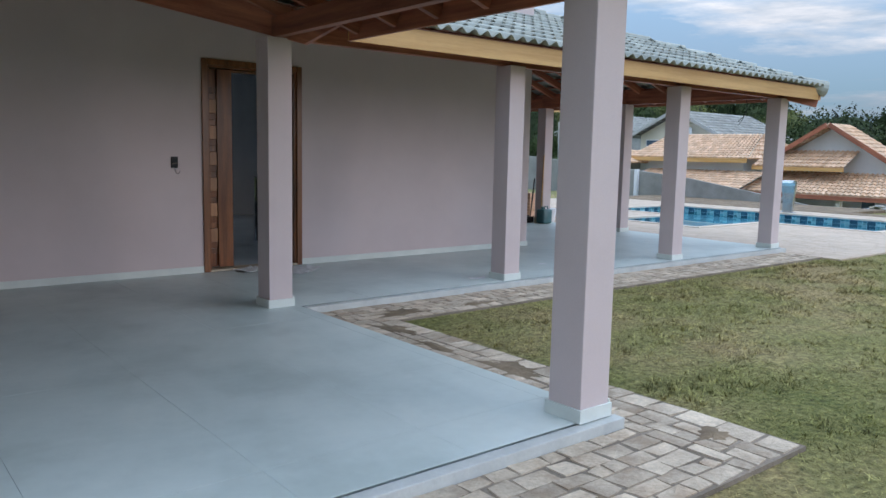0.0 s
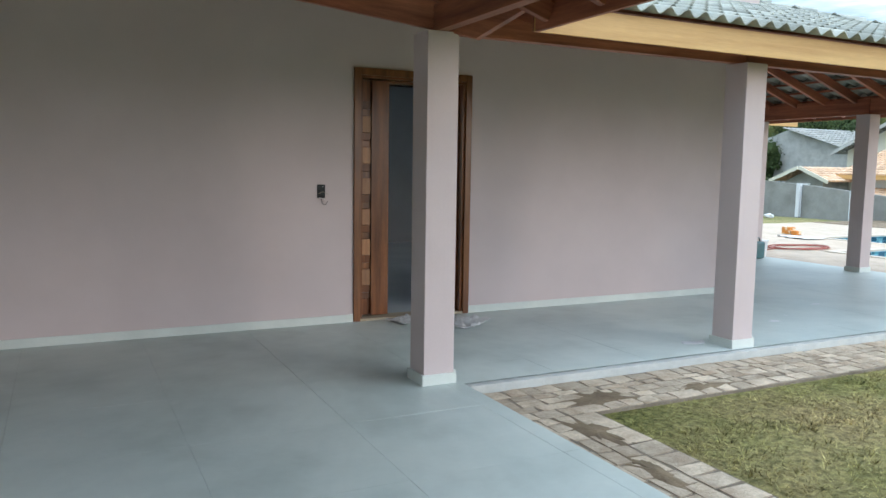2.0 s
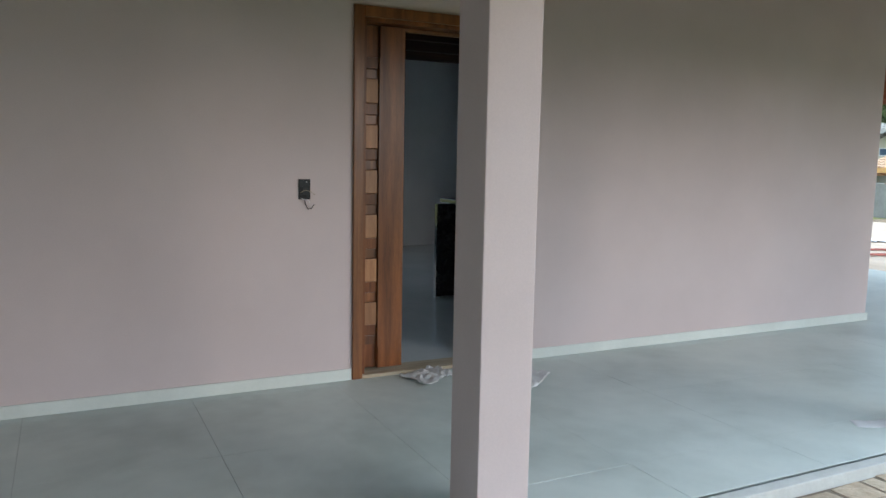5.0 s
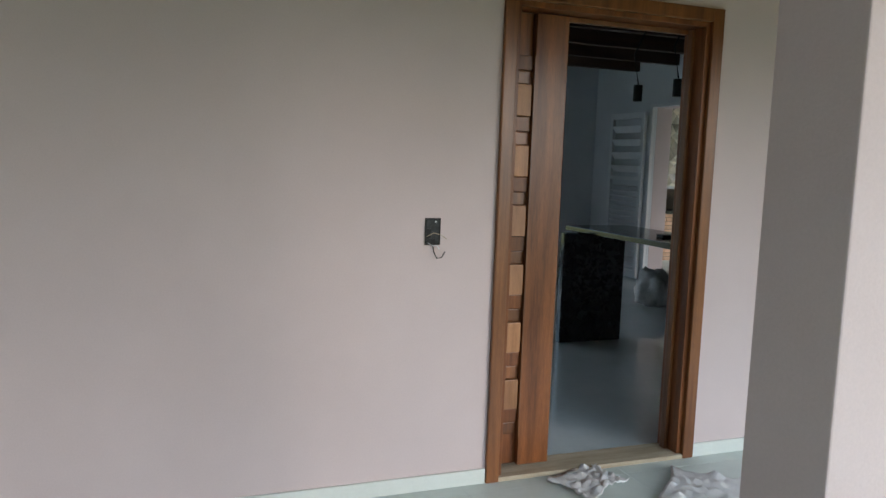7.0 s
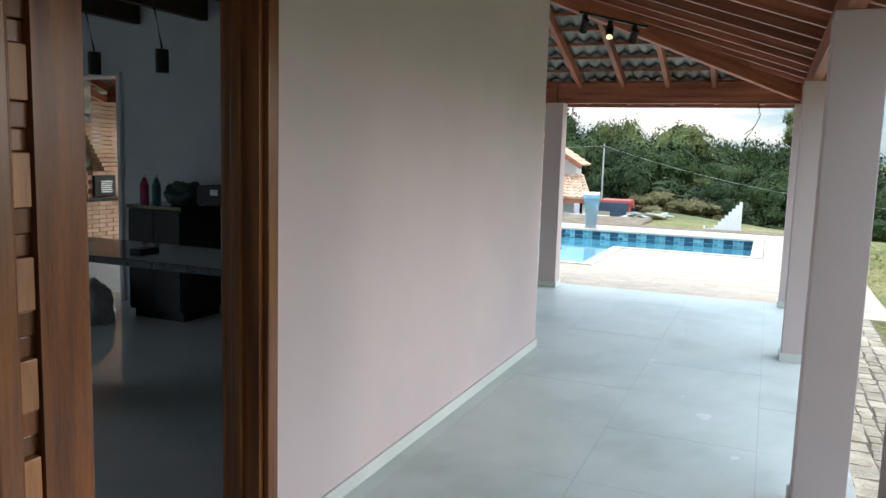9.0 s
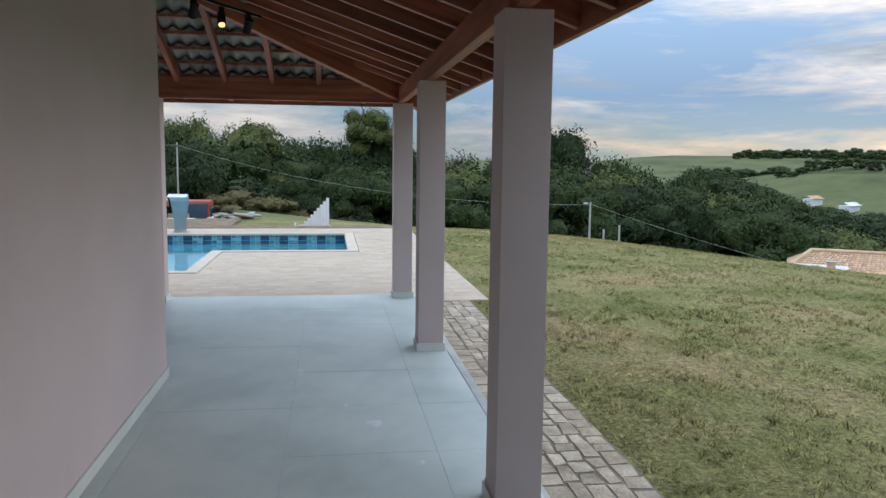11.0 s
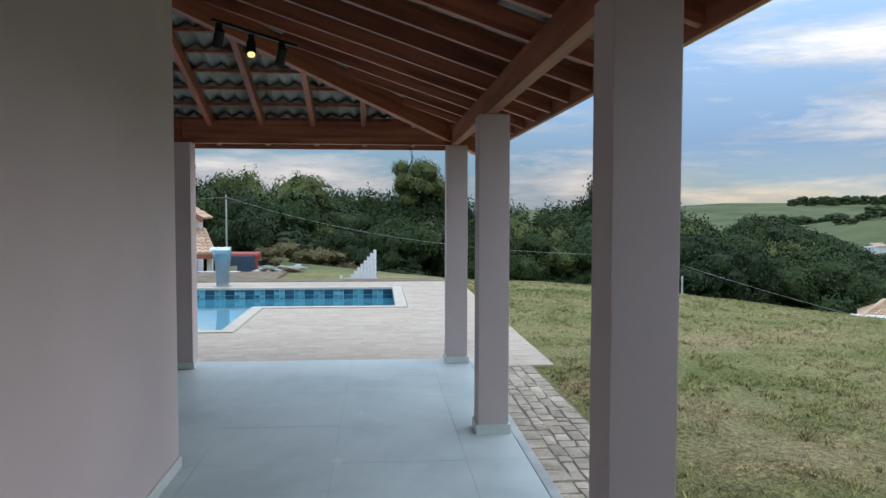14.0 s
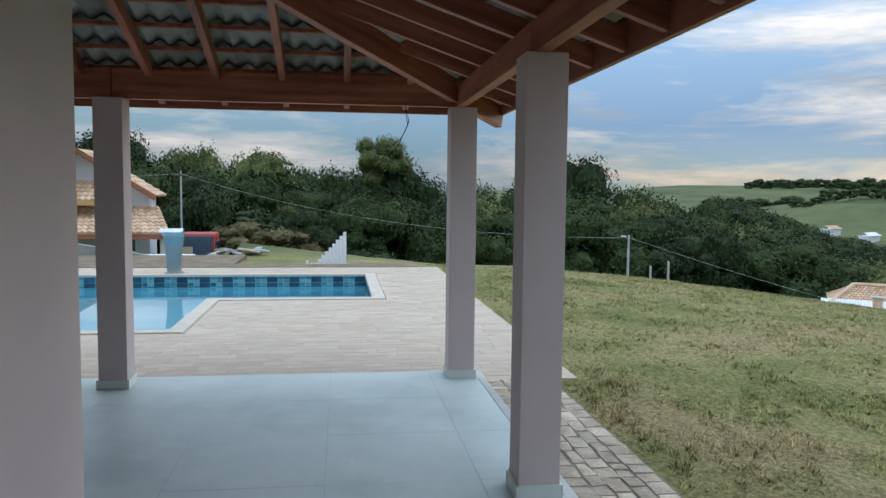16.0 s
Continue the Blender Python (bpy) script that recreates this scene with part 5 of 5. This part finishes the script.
for q, d, lab, m in ((1490, 195, "small far house with an orange roof", ORANGE), (1560, 185, "small far house with a white roof", WHITEM), (1302, 330, "far farmhouse with a pale roof on the hill", ORANGE), (1275, 345, "far building among trees on the ridge", GREYROOF)):
    x, y = spot(q, d)
    z = ground_z(x, y)
    k = 0.6
    fh = thing("far_house", (x, y, z), lab, "house", "far houses", 30)
    part("wall", boxes((-2 * k, -4 * k, -1, 2 * k, 4 * k, 2.2 * k)), WHITEP, fh)
    tiled_plane((-2.4 * k, -4.5 * k, 2.1 * k), (-2.4 * k, 4.5 * k, 2.1 * k), (0, -4.5 * k, 3.3 * k), (0, 4.5 * k, 3.3 * k), 16, 5, m, fh)


# ---- trees ----
ball = bmesh.new()
bmesh.ops.create_icosphere(ball, subdivisions=2, radius=1)
ball.verts.ensure_lookup_table()
ball_v = [q.co.copy() for q in ball.verts]
ball_f = [tuple(q.index for q in p.verts) for p in ball.faces]
ball.free()


def tree_meshes(seed, bare=False, leaves=1150, size=0.0118, clumps=12):
    """Trunk and crown meshes of a tree about one metre high, one metre wide."""
    rng = np.random.default_rng(seed)
    bm = bmesh.new()
    tips = []

    def limb(p, d, length, r, depth):
        q = p + d * length
        cyl(r, r * 0.62, p, q, 6, bm)
        if depth == 0 or (bare and depth < 0):
            tips.append(q)
            return
        if depth <= 1:
            tips.append(q)
        for i in range(3 if depth > 1 else 2):
            nd = (d + Vector(rng.normal(0, 0.55, 3)) + Vector((0, 0, 0.12))).normalized()
            limb(q, nd, length * rng.uniform(0.58, 0.82), r * 0.6, depth - 1)
    limb(Vector((0, 0, 0)), Vector((0.04, 0.02, 1)), 0.27 if bare else 0.20, 0.028, 4 if bare else 3)
    trunk = bpy.data.meshes.new("trunk")
    bm.to_mesh(trunk)
    bm.free()
    if bare:
        return trunk, None
    v, f = [], []
    heads = [(Vector((0, 0, 0.76)), 0.24)]
    for i in range(clumps):
        a, e = i * 2.4 + rng.uniform(-0.5, 0.5), rng.uniform(0.28, 0.80)
        r = rng.uniform(0.22, 0.40) * (1.15 - 0.55 * abs(e - 0.5))
        heads.append((Vector((r * math.cos(a), r * math.sin(a), e)), rng.uniform(0.13, 0.23)))
    for t, cr in heads:
        shift = Vector(rng.uniform(0, 50, 3))
        form = lambda o: cr * (0.92 + 0.50 * noise.noise(o * 2.6 + shift) + 0.22 * noise.noise(o * 7 + shift))
        k = len(v)
        for o in ball_v:
            n = form(o) * 0.76
            v.append((t.x + o.x * n * 1.1, t.y + o.y * n * 1.1, t.z + o.z * n * 0.85))
        f += [tuple(k + i for i in p) for p in ball_f]
        for i in range(int(leaves * (cr / 0.18) ** 2)):
            o = rng.normal(0, 1, 3)
            o /= np.linalg.norm(o)
            if o[2] < -0.45:
                continue
            reach = form(Vector(o)) * (0.80 + 0.22 * rng.random())
            c = Vector((t.x + o[0] * reach * 1.1, t.y + o[1] * reach * 1.1, t.z + o[2] * reach * 0.85))
            s = rng.uniform(0.7, 1.4) * size
            nrm = Vector((o[0], o[1], o[2] + 0.25)) + Vector(rng.normal(0, 0.36, 3))
            a = nrm.cross(Vector(rng.normal(0, 1, 3))).normalized()
            b = nrm.cross(a).normalized()
            k = len(v)
            v += [tuple(c - a * s), tuple(c + b * s * 0.75), tuple(c + a * s), tuple(c - b * s * 0.75)]
            f.append((k, k + 1, k + 2, k + 3))
    crown = bpy.data.meshes.new("crown")
    crown.from_pydata(v, [], f)
    return trunk, crown


KINDS = []
for i in range(9):
    tr, cr = tree_meshes(20 + i) if i < 6 else tree_meshes(20 + i, False, 210, 0.018, 9)
    tr.materials.append(BARK)
    cr.materials.append((LEAF_A, LEAF_B, LEAF_D, LEAF_B, LEAF_A, LEAF_D, LEAF_C, LEAF_A, LEAF_D)[i])
    zs = [v.co.z for v in cr.vertices]
    KINDS.append((tr, cr, max(zs)))
BARE, _ = tree_meshes(77, True)
BARE.materials.append(BRANCH)


def tree(x, y, base, height, width, kind, turn, label, name="tree"):
    tr, cr, top = KINDS[kind]
    t = thing(name, (x, y, base), label, "bush" if name == "bush" else "tree", "bushes" if name == "bush" else "trees of the wood", turn)
    for n, me in (("trunk", tr), ("crown", cr)):
        o = new(n, me)
        o.parent = t
        o.matrix_basis = Matrix.Diagonal((width, width, height / top, 1))


TOPS = ((-900, 175), (-300, 190), (100, 235), (240, 240), (330, 262), (420, 245), (530, 282), (600, 300), (680, 240), (760, 305), (850, 300), (930, 305), (1050, 268), (1110, 300), (1190, 322), (1260, 355), (1400, 382), (1480, 422), (1568, 430), (1800, 440), (2300, 470))


rng = np.random.default_rng(11)
names = ("dark green broadleaf tree in the wood", "olive green leafy tree in the wood")
for row, (dist, step, droop) in enumerate(((63, 64, 0), (54, 66, 26), (48, 70, 62))):
    px = -860 + row * 21
    while px < 1950:
        q = px + rng.uniform(-18, 18)
        d = dist * (1 + 0.10 * rng.uniform(-1, 1)) * (1.25 if q < -50 else 1.0)
        x, y = spot(q, d)
        top_px = np.interp(q, [a for a, _ in TOPS], [b for _, b in TOPS]) + droop + (rng.uniform(-8, 26) if q < 1270 else rng.uniform(-6, 6))
        if q > 1270 and d < 53:
            px += step
            continue
        base = ground_z(x, y) - 0.2
        top = 1.535 + (336 - top_px) / 1377 * d
        h = max(2.2, top - base)
        kind = int(rng.integers(0, 6))
        tree(x, y, base, h, min(h, 8.0) * rng.uniform(0.75, 1.0), kind, rng.uniform(0, 360), names[kind % 2])
        px += step * rng.uniform(0.8, 1.2) * (1.7 if px < -250 else 0.6 if px > 1270 else 1.0)
x, y = spot(684, 57)
tall = thing("tree", (x, y, ground_z(x, y) - 0.2), "tall olive green tree rising above the wood", "tree", "trees of the wood", 40)
rise_to = 6.0 - ground_z(x, y)
o = new("trunk", KINDS[4][0])
o.parent, o.matrix_basis = tall, Matrix.Diagonal((5.0, 5.0, rise_to / 0.95, 1))
leafy = KINDS[4][1].copy()
leafy.materials[0] = LEAF_B
o = new("crown", leafy)
o.parent, o.matrix_basis = tall, Matrix.Translation((0, 0, rise_to - 4.9)) @ Matrix.Diagonal((3.9, 3.9, 4.9 / KINDS[4][2], 1))
for q, d, t in ((477, 66, 226), (795, 66, 246), (875, 62, 238), (1075, 58, 262), (770, 64, 256)):
    x, y = spot(q, d)
    base = ground_z(x, y)
    h = 1.535 + (336 - t) / 1377 * d - base
    b = thing("bare_tree", (x, y, base), "bare leafless tree with pale twigs", "tree", "trees of the wood", q)
    o = new("branches", BARE)
    o.parent = b
    o.matrix_basis = Matrix.Diagonal((h * 0.8, h * 0.8, h / 0.95, 1))
for i in range(130):
    q = rng.uniform(290, 660) if i < 44 else rng.uniform(380, 1300)
    d = rng.uniform(41, 46) if i < 44 else rng.uniform(45, 50)
    x, y = spot(q, d)
    h = rng.uniform(1.7, 2.7) if i < 44 else rng.uniform(2.2, 4.2)
    tree(x, y, ground_z(x, y) - 0.2 * h, h, h * 1.4, 6 if i < 44 else 8, rng.uniform(0, 360), "brown green scrub bush at the edge of the wood" if i < 44 else "dark green bush under the trees of the wood", "bush")
for i in range(84):
    q, d = rng.uniform(1265, 1450) if i < 46 else rng.uniform(1440, 1660), rng.uniform(105, 150)
    x, y = spot(q, d)
    top = 1.51 + (337 - np.interp(q, (1265, 1330, 1400, 1450, 1485, 1660), (338, 347, 366, 385, 402, 412)) - rng.uniform(-4, 12)) / 1377 * d
    base = ground_z(x, y) - 0.3
    h = max(2.5, top - base)
    tree(x, y, base, h, min(h, 6.5) * rng.uniform(0.8, 1.1), 7 + i % 2, rng.uniform(0, 360), "dark green tree in the valley wood")
for q0, q1, step, d0, tall_h in ((1340, 1650, 6, 520, 0.0085), (1275, 1430, 7, 330, 0.012), (1430, 1650, 10, 270, 0.010)):
    q = q0
    while q < q1:
        d = d0 * rng.uniform(0.95, 1.05)
        x, y = spot(q, d)
        h = d * tall_h * rng.uniform(0.7, 1.3)
        tree(x, y, ground_z(x, y) - 0.45 * h, h * 1.45, h * 1.9, 7, rng.uniform(0, 360), "far dark tree on the hillside")
        q += step * rng.uniform(0.6, 1.5)

# ---- floor tiles ----
def slab_mesh(name, w, d, h, mat, bevel=0.003):
    bm = boxes((0, 0, -h, w, d, 0), bevel=0)
    if bevel:
        bmesh.ops.bevel(bm, geom=[e for e in bm.edges if e.verts[0].co.z > -0.001 and e.verts[1].co.z > -0.001], offset=bevel, segments=1, affect="EDGES")
    me = bpy.data.meshes.new(name)
    bm.to_mesh(me)
    bm.free()
    me.materials.append(mat)
    return me


floor = tagged(new("floor"), "large blue grey porcelain tiles of the porch", "floor", kind="structure")
PITCH, GAP = 0.812, 0.0016
cache = {}
for i in range(-9, 11):
    for j in range(-7, 13):
        x0, x1 = -0.12 + PITCH * i, -0.12 + PITCH * (i + 1)
        y0, y1 = -0.91 + PITCH * j, -0.91 + PITCH * (j + 1)
        regions = ((-7.4, -2.10, 4.75, 0.0), (4.75, -2.10, 8.0, 8.85), (-7.4, -5.35, -0.01, -2.10))
        for a0, b0, a1, b1 in regions:
            c0, d0, c1, d1 = max(x0, a0), max(y0, b0), min(x1, a1), min(y1, b1)
            if c1 - c0 < 0.02 or d1 - d0 < 0.02:
                continue
            g0 = GAP / 2 if c0 == x0 else 0
            g1 = GAP / 2 if d0 == y0 else 0
            w, d = c1 - c0 - g0 - (GAP / 2 if c1 == x1 else 0), d1 - d0 - g1 - (GAP / 2 if d1 == y1 else 0)
            key = (round(w, 3), round(d, 3))
            if key not in cache:
                cache[key] = slab_mesh("floor_tile", w, d, 0.0115, FLOOR, 0.0006)
            o = new("floor_tile", cache[key])
            o.parent = floor
            o.location = (c0 + g0, d0 + g1, random.uniform(-0.0006, 0.0004))

# ---- stone path ----
path = setting("path", boxes((0.009, -2.76, -0.30, 7.90, -2.171, -0.063), (0.009, -6.10, -0.30, 0.53, -2.76, -0.063), (-7.4, -6.10, -0.30, 0.009, -5.431, -0.063)), MORTAR, "path of irregular tan split stones along the porch", "path")


def stones(x0, y0, x1, y1, across_x):
    """Random courses of stones: quads with uneven corners."""
    out = []
    lo, hi = (y0, y1) if across_x else (x0, x1)
    u = lo
    while u < hi - 0.03:
        w = min(random.uniform(0.085, 0.135), hi - u)
        if hi - u - w < 0.06:
            w = hi - u
        a, end = ((x0, x1) if across_x else (y0, y1))
        while a < end - 0.02:
            n = random.uniform(0.11, 0.23)
            if end - a - n < 0.08:
                n = end - a
            out.append((a, u, a + n, u + w) if across_x else (u, a, u + w, a + n))
            a += n
        u += w
    return out


def stone_piece(v, f, s, z, j, g, depth, inset=0.07):
    x0, y0, x1, y1 = s
    r = lambda: random.uniform(-j, j)
    base = [(x0 + g + r(), y0 + g + r()), (x1 - g + r(), y0 + g + r()), (x1 - g + r(), y1 - g + r()), (x0 + g + r(), y1 - g + r())]
    cx, cy = (x0 + x1) / 2, (y0 + y1) / 2
    k = len(v)
    for a, b in base:
        v.append((a, b, z - depth))
    for a, b in base:
        v.append((a + (cx - a) * inset, b + (cy - b) * inset, z + random.uniform(-j, j) * 0.25))
    v.append((cx + r(), cy + r(), z + j * 0.35))
    f += [(k, k + 1, k + 5, k + 4), (k + 1, k + 2, k + 6, k + 5), (k + 2, k + 3, k + 7, k + 6), (k + 3, k, k + 4, k + 7)]
    f += [(k + 4, k + 5, k + 8), (k + 5, k + 6, k + 8), (k + 6, k + 7, k + 8), (k + 7, k + 4, k + 8)]


near, rest = [], []
for s in stones(0.012, -2.75, 7.89, -2.172, True) + stones(0.012, -6.09, 0.52, -2.75, False):
    near.append(s)
for s in stones(-7.3, -6.09, 0.006, -5.432, True):
    (near if s[0] > -2.0 and len(near) < 420 else rest).append(s)
near.sort(key=lambda s: max(abs(s[0] - 1.0), 0))
near, more = near[:300], near[300:]
for s in near:
    v, f = [], []
    stone_piece(v, f, s, -0.058, 0.012, 0.0035, 0.05)
    me = bpy.data.meshes.new("paving_stone")
    me.from_pydata(v, [], f)
    me.materials.append(STONE)
    o = new("paving_stone", me)
    o.parent = path
v, f = [], []
for s in more + rest:
    stone_piece(v, f, s, -0.058, 0.012, 0.0035, 0.05)
o = quads("paving_stones", v, f, STONE_I)
o.parent = path
tagged(o, "tan split stones of the far path", kind="stuff")


def soil_patch(x, y, rx, ry, seed):
    """A thin smear of damp soil with an uneven edge on the stones."""
    bm = bmesh.new()
    bmesh.ops.create_circle(bm, cap_ends=False, segments=40, radius=1.0)
    ring = bm.verts[:]
    for i, v in enumerate(ring):
        a = math.atan2(v.co.y, v.co.x)
        k = 0.75 + 0.55 * noise.noise((math.cos(a) * 1.6, math.sin(a) * 1.6, seed)) + 0.3 * noise.noise((math.cos(a) * 5, math.sin(a) * 5, seed))
        v.co = Vector((x + math.cos(a) * rx * k, y + math.sin(a) * ry * k, -0.060))
    mid = bm.verts.new((x, y, -0.046))
    for a, b in zip(ring, ring[1:] + ring[:1]):
        bm.faces.new((a, b, mid))
    bmesh.ops.recalc_face_normals(bm, faces=bm.faces[:])
    return tagged(mesh_object("soil_patch", bm, DIRT), "smear of damp brown soil over the paving stones", "soil", "soil on the path")


for i, (x, y, rx, ry) in enumerate(((0.75, -2.55, 0.42, 0.15), (0.30, -3.05, 0.17, 0.30), (0.22, -3.62, 0.12, 0.32), (0.28, -4.35, 0.19, 0.36), (0.20, -4.95, 0.10, 0.22), (1.5, -2.62, 0.3, 0.10), (0.30, -5.75, 0.16, 0.13), (-0.9, -5.9, 0.3, 0.10))):
    soil_patch(x, y, rx, ry, 1.7 * i)

# ---- pool paving ----
patio = setting("pavement", boxes((8.03, -3.0, -0.35, 10.23, 9.0, -0.066), (10.23, -3.0, -0.35, 12.72, 0.69, -0.066), (10.23, 3.16, -0.35, 12.72, 9.0, -0.066), (12.72, -3.0, -0.35, 16.21, -1.67, -0.066), (12.72, 5.41, -0.35, 16.21, 9.0, -0.066), (16.21, -3.0, -0.35, 17.42, 9.0, -0.066), (7.91, -3.0, -0.35, 8.03, -2.17, -0.066)), PATIO, "pale beige cut stone paving round the pool", "pavement")


def wet(x0, y0, x1, y1):
    m = 0.205
    return any(x1 > a0 - m and x0 < a1 + m and y1 > b0 - m and y0 < b1 + m for a0, b0, a1, b1 in POOL)


pieces = []
x = 7.91
row = 0
while x < 17.38:
    w = random.choice((0.13, 0.14, 0.15, 0.2))
    y = -3.0 + random.uniform(0, 0.1)
    while y < 8.9:
        n = random.choice((0.2, 0.28, 0.34, 0.42))
        s = (x, y, min(x + w, 17.42), min(y + n, 9.0))
        if not wet(*s) and not (s[0] < 8.03 and s[3] > -2.17):
            pieces.append(s)
        y += n
    x += w
near, rest = pieces[:300], pieces[300:]
for s in near:
    v, f = [], []
    stone_piece(v, f, s, -0.063, 0.001, 0.001, 0.01, 0.012)
    me = bpy.data.meshes.new("paving_slab")
    me.from_pydata(v, [], f)
    me.materials.append(PATIO)
    o = new("paving_slab", me)
    o.parent = patio
v, f = [], []
for s in rest:
    stone_piece(v, f, s, -0.063, 0.001, 0.001, 0.01, 0.012)
o = quads("paving_slabs", v, f, PATIO_I)
o.parent = patio
tagged(o, "pale beige cut stones of the far paving", kind="stuff")

# ---- roof tiles ----
TW, TL = 0.30, 0.44


def tile_arrays():
    v, f = [], []
    n = 12
    for k, (y, lift) in enumerate(((0.0, 0.034), (TL, 0.0))):
        for side in (0, 1):
            for i in range(n + 1):
                a = i / n
                v.append((a * TW, y, lift + 0.048 * (0.5 - 0.5 * math.cos(a * 4 * math.pi)) + (0.012 if side else 0.0)))
    b0, t0, b1, t1 = 0, n + 1, 2 * (n + 1), 3 * (n + 1)
    for i in range(n):
        f += [(t0 + i, t0 + i + 1, t1 + i + 1, t1 + i), (b0 + i + 1, b0 + i, b1 + i, b1 + i + 1), (b0 + i, b0 + i + 1, t0 + i + 1, t0 + i), (b1 + i + 1, b1 + i, t1 + i, t1 + i + 1)]
    return v, f


tile_v, tile_f = tile_arrays()
tile_mesh = bpy.data.meshes.new("roof_tile")
tile_mesh.from_pydata(tile_v, [], tile_f)
tile_mesh.materials.append(TILE)
for p in tile_mesh.polygons:
    p.use_smooth = len(p.vertices) == 4
TILT = math.degrees(ALPHA)
LIFT = RT + 0.026


def lay(matrices, parent, limit):
    for m in matrices[:limit]:
        o = new("roof_tile", tile_mesh)
        o.parent = parent
        o.matrix_basis = m
    v, f = [], []
    for m in matrices[limit:]:
        k = len(v)
        v += [tuple(m @ Vector(p)) for p in tile_v]
        f += [tuple(k + i for i in q) for q in tile_f]
    if v:
        o = quads("roof_tiles", v, f, TILE_I)
        o.parent = parent
        tagged(o, "grey concrete tiles of the far roof", kind="stuff")


front, end, wing = [], [], []
for r in range(14):
    y = -2.44 + GAUGE * r
    for c in range(-10, 30):
        x = -0.05 + TW * c
        ym, xm = y + 0.15, x + TW / 2
        if xm < -0.40 - (ym + 1.92) or xm > 7.83 - (ym + 1.92) or (ym > 0.1 and xm < 4.80):
            continue
        front.append(pose(x, y, zf(y) + LIFT, TILT, 0, 0))
    x = 8.34 - GAUGE * r
    if x > 4.9:
        for c in range(0, 38):
            y0 = -2.6 + TW * c
            if y0 + TW / 2 > 5.85 - (x - 0.15) and y0 < 8.7:
                end.append(pose(x, y0, ze(x) + LIFT, TILT, 0, 90))
    x = 0.36 - GAUGE * r
    for c in range(0, 20):
        y0 = -5.7 + TW * c
        if y0 + TW / 2 < min(0.0, -1.87 - (x - 0.15)):
            wing.append(pose(x, y0, zw(x) + LIFT, TILT, 0, 90))
lay(front, roof_front, 300)
lay(end, roof_end, 300)
lay(wing, roof_wing, 200)
for s in range(11):
    k = 0.36 * s
    m, n = along((8.31 - k, -2.43 + k, zf(-2.43 + k) + LIFT + 0.03), (8.31 - k - 0.40, -2.43 + k + 0.40, zf(-2.43 + k + 0.40) + LIFT + 0.01))
    bm = bmesh.new()
    bmesh.ops.create_cone(bm, cap_ends=True, segments=14, radius1=0.115, radius2=0.10, depth=n, matrix=Matrix.Translation((n / 2, 0, -0.02)) @ Matrix.Rotation(radians(90), 4, "Y"))
    part("hip_tile", bm, TILE, roof_end, matrix=m)
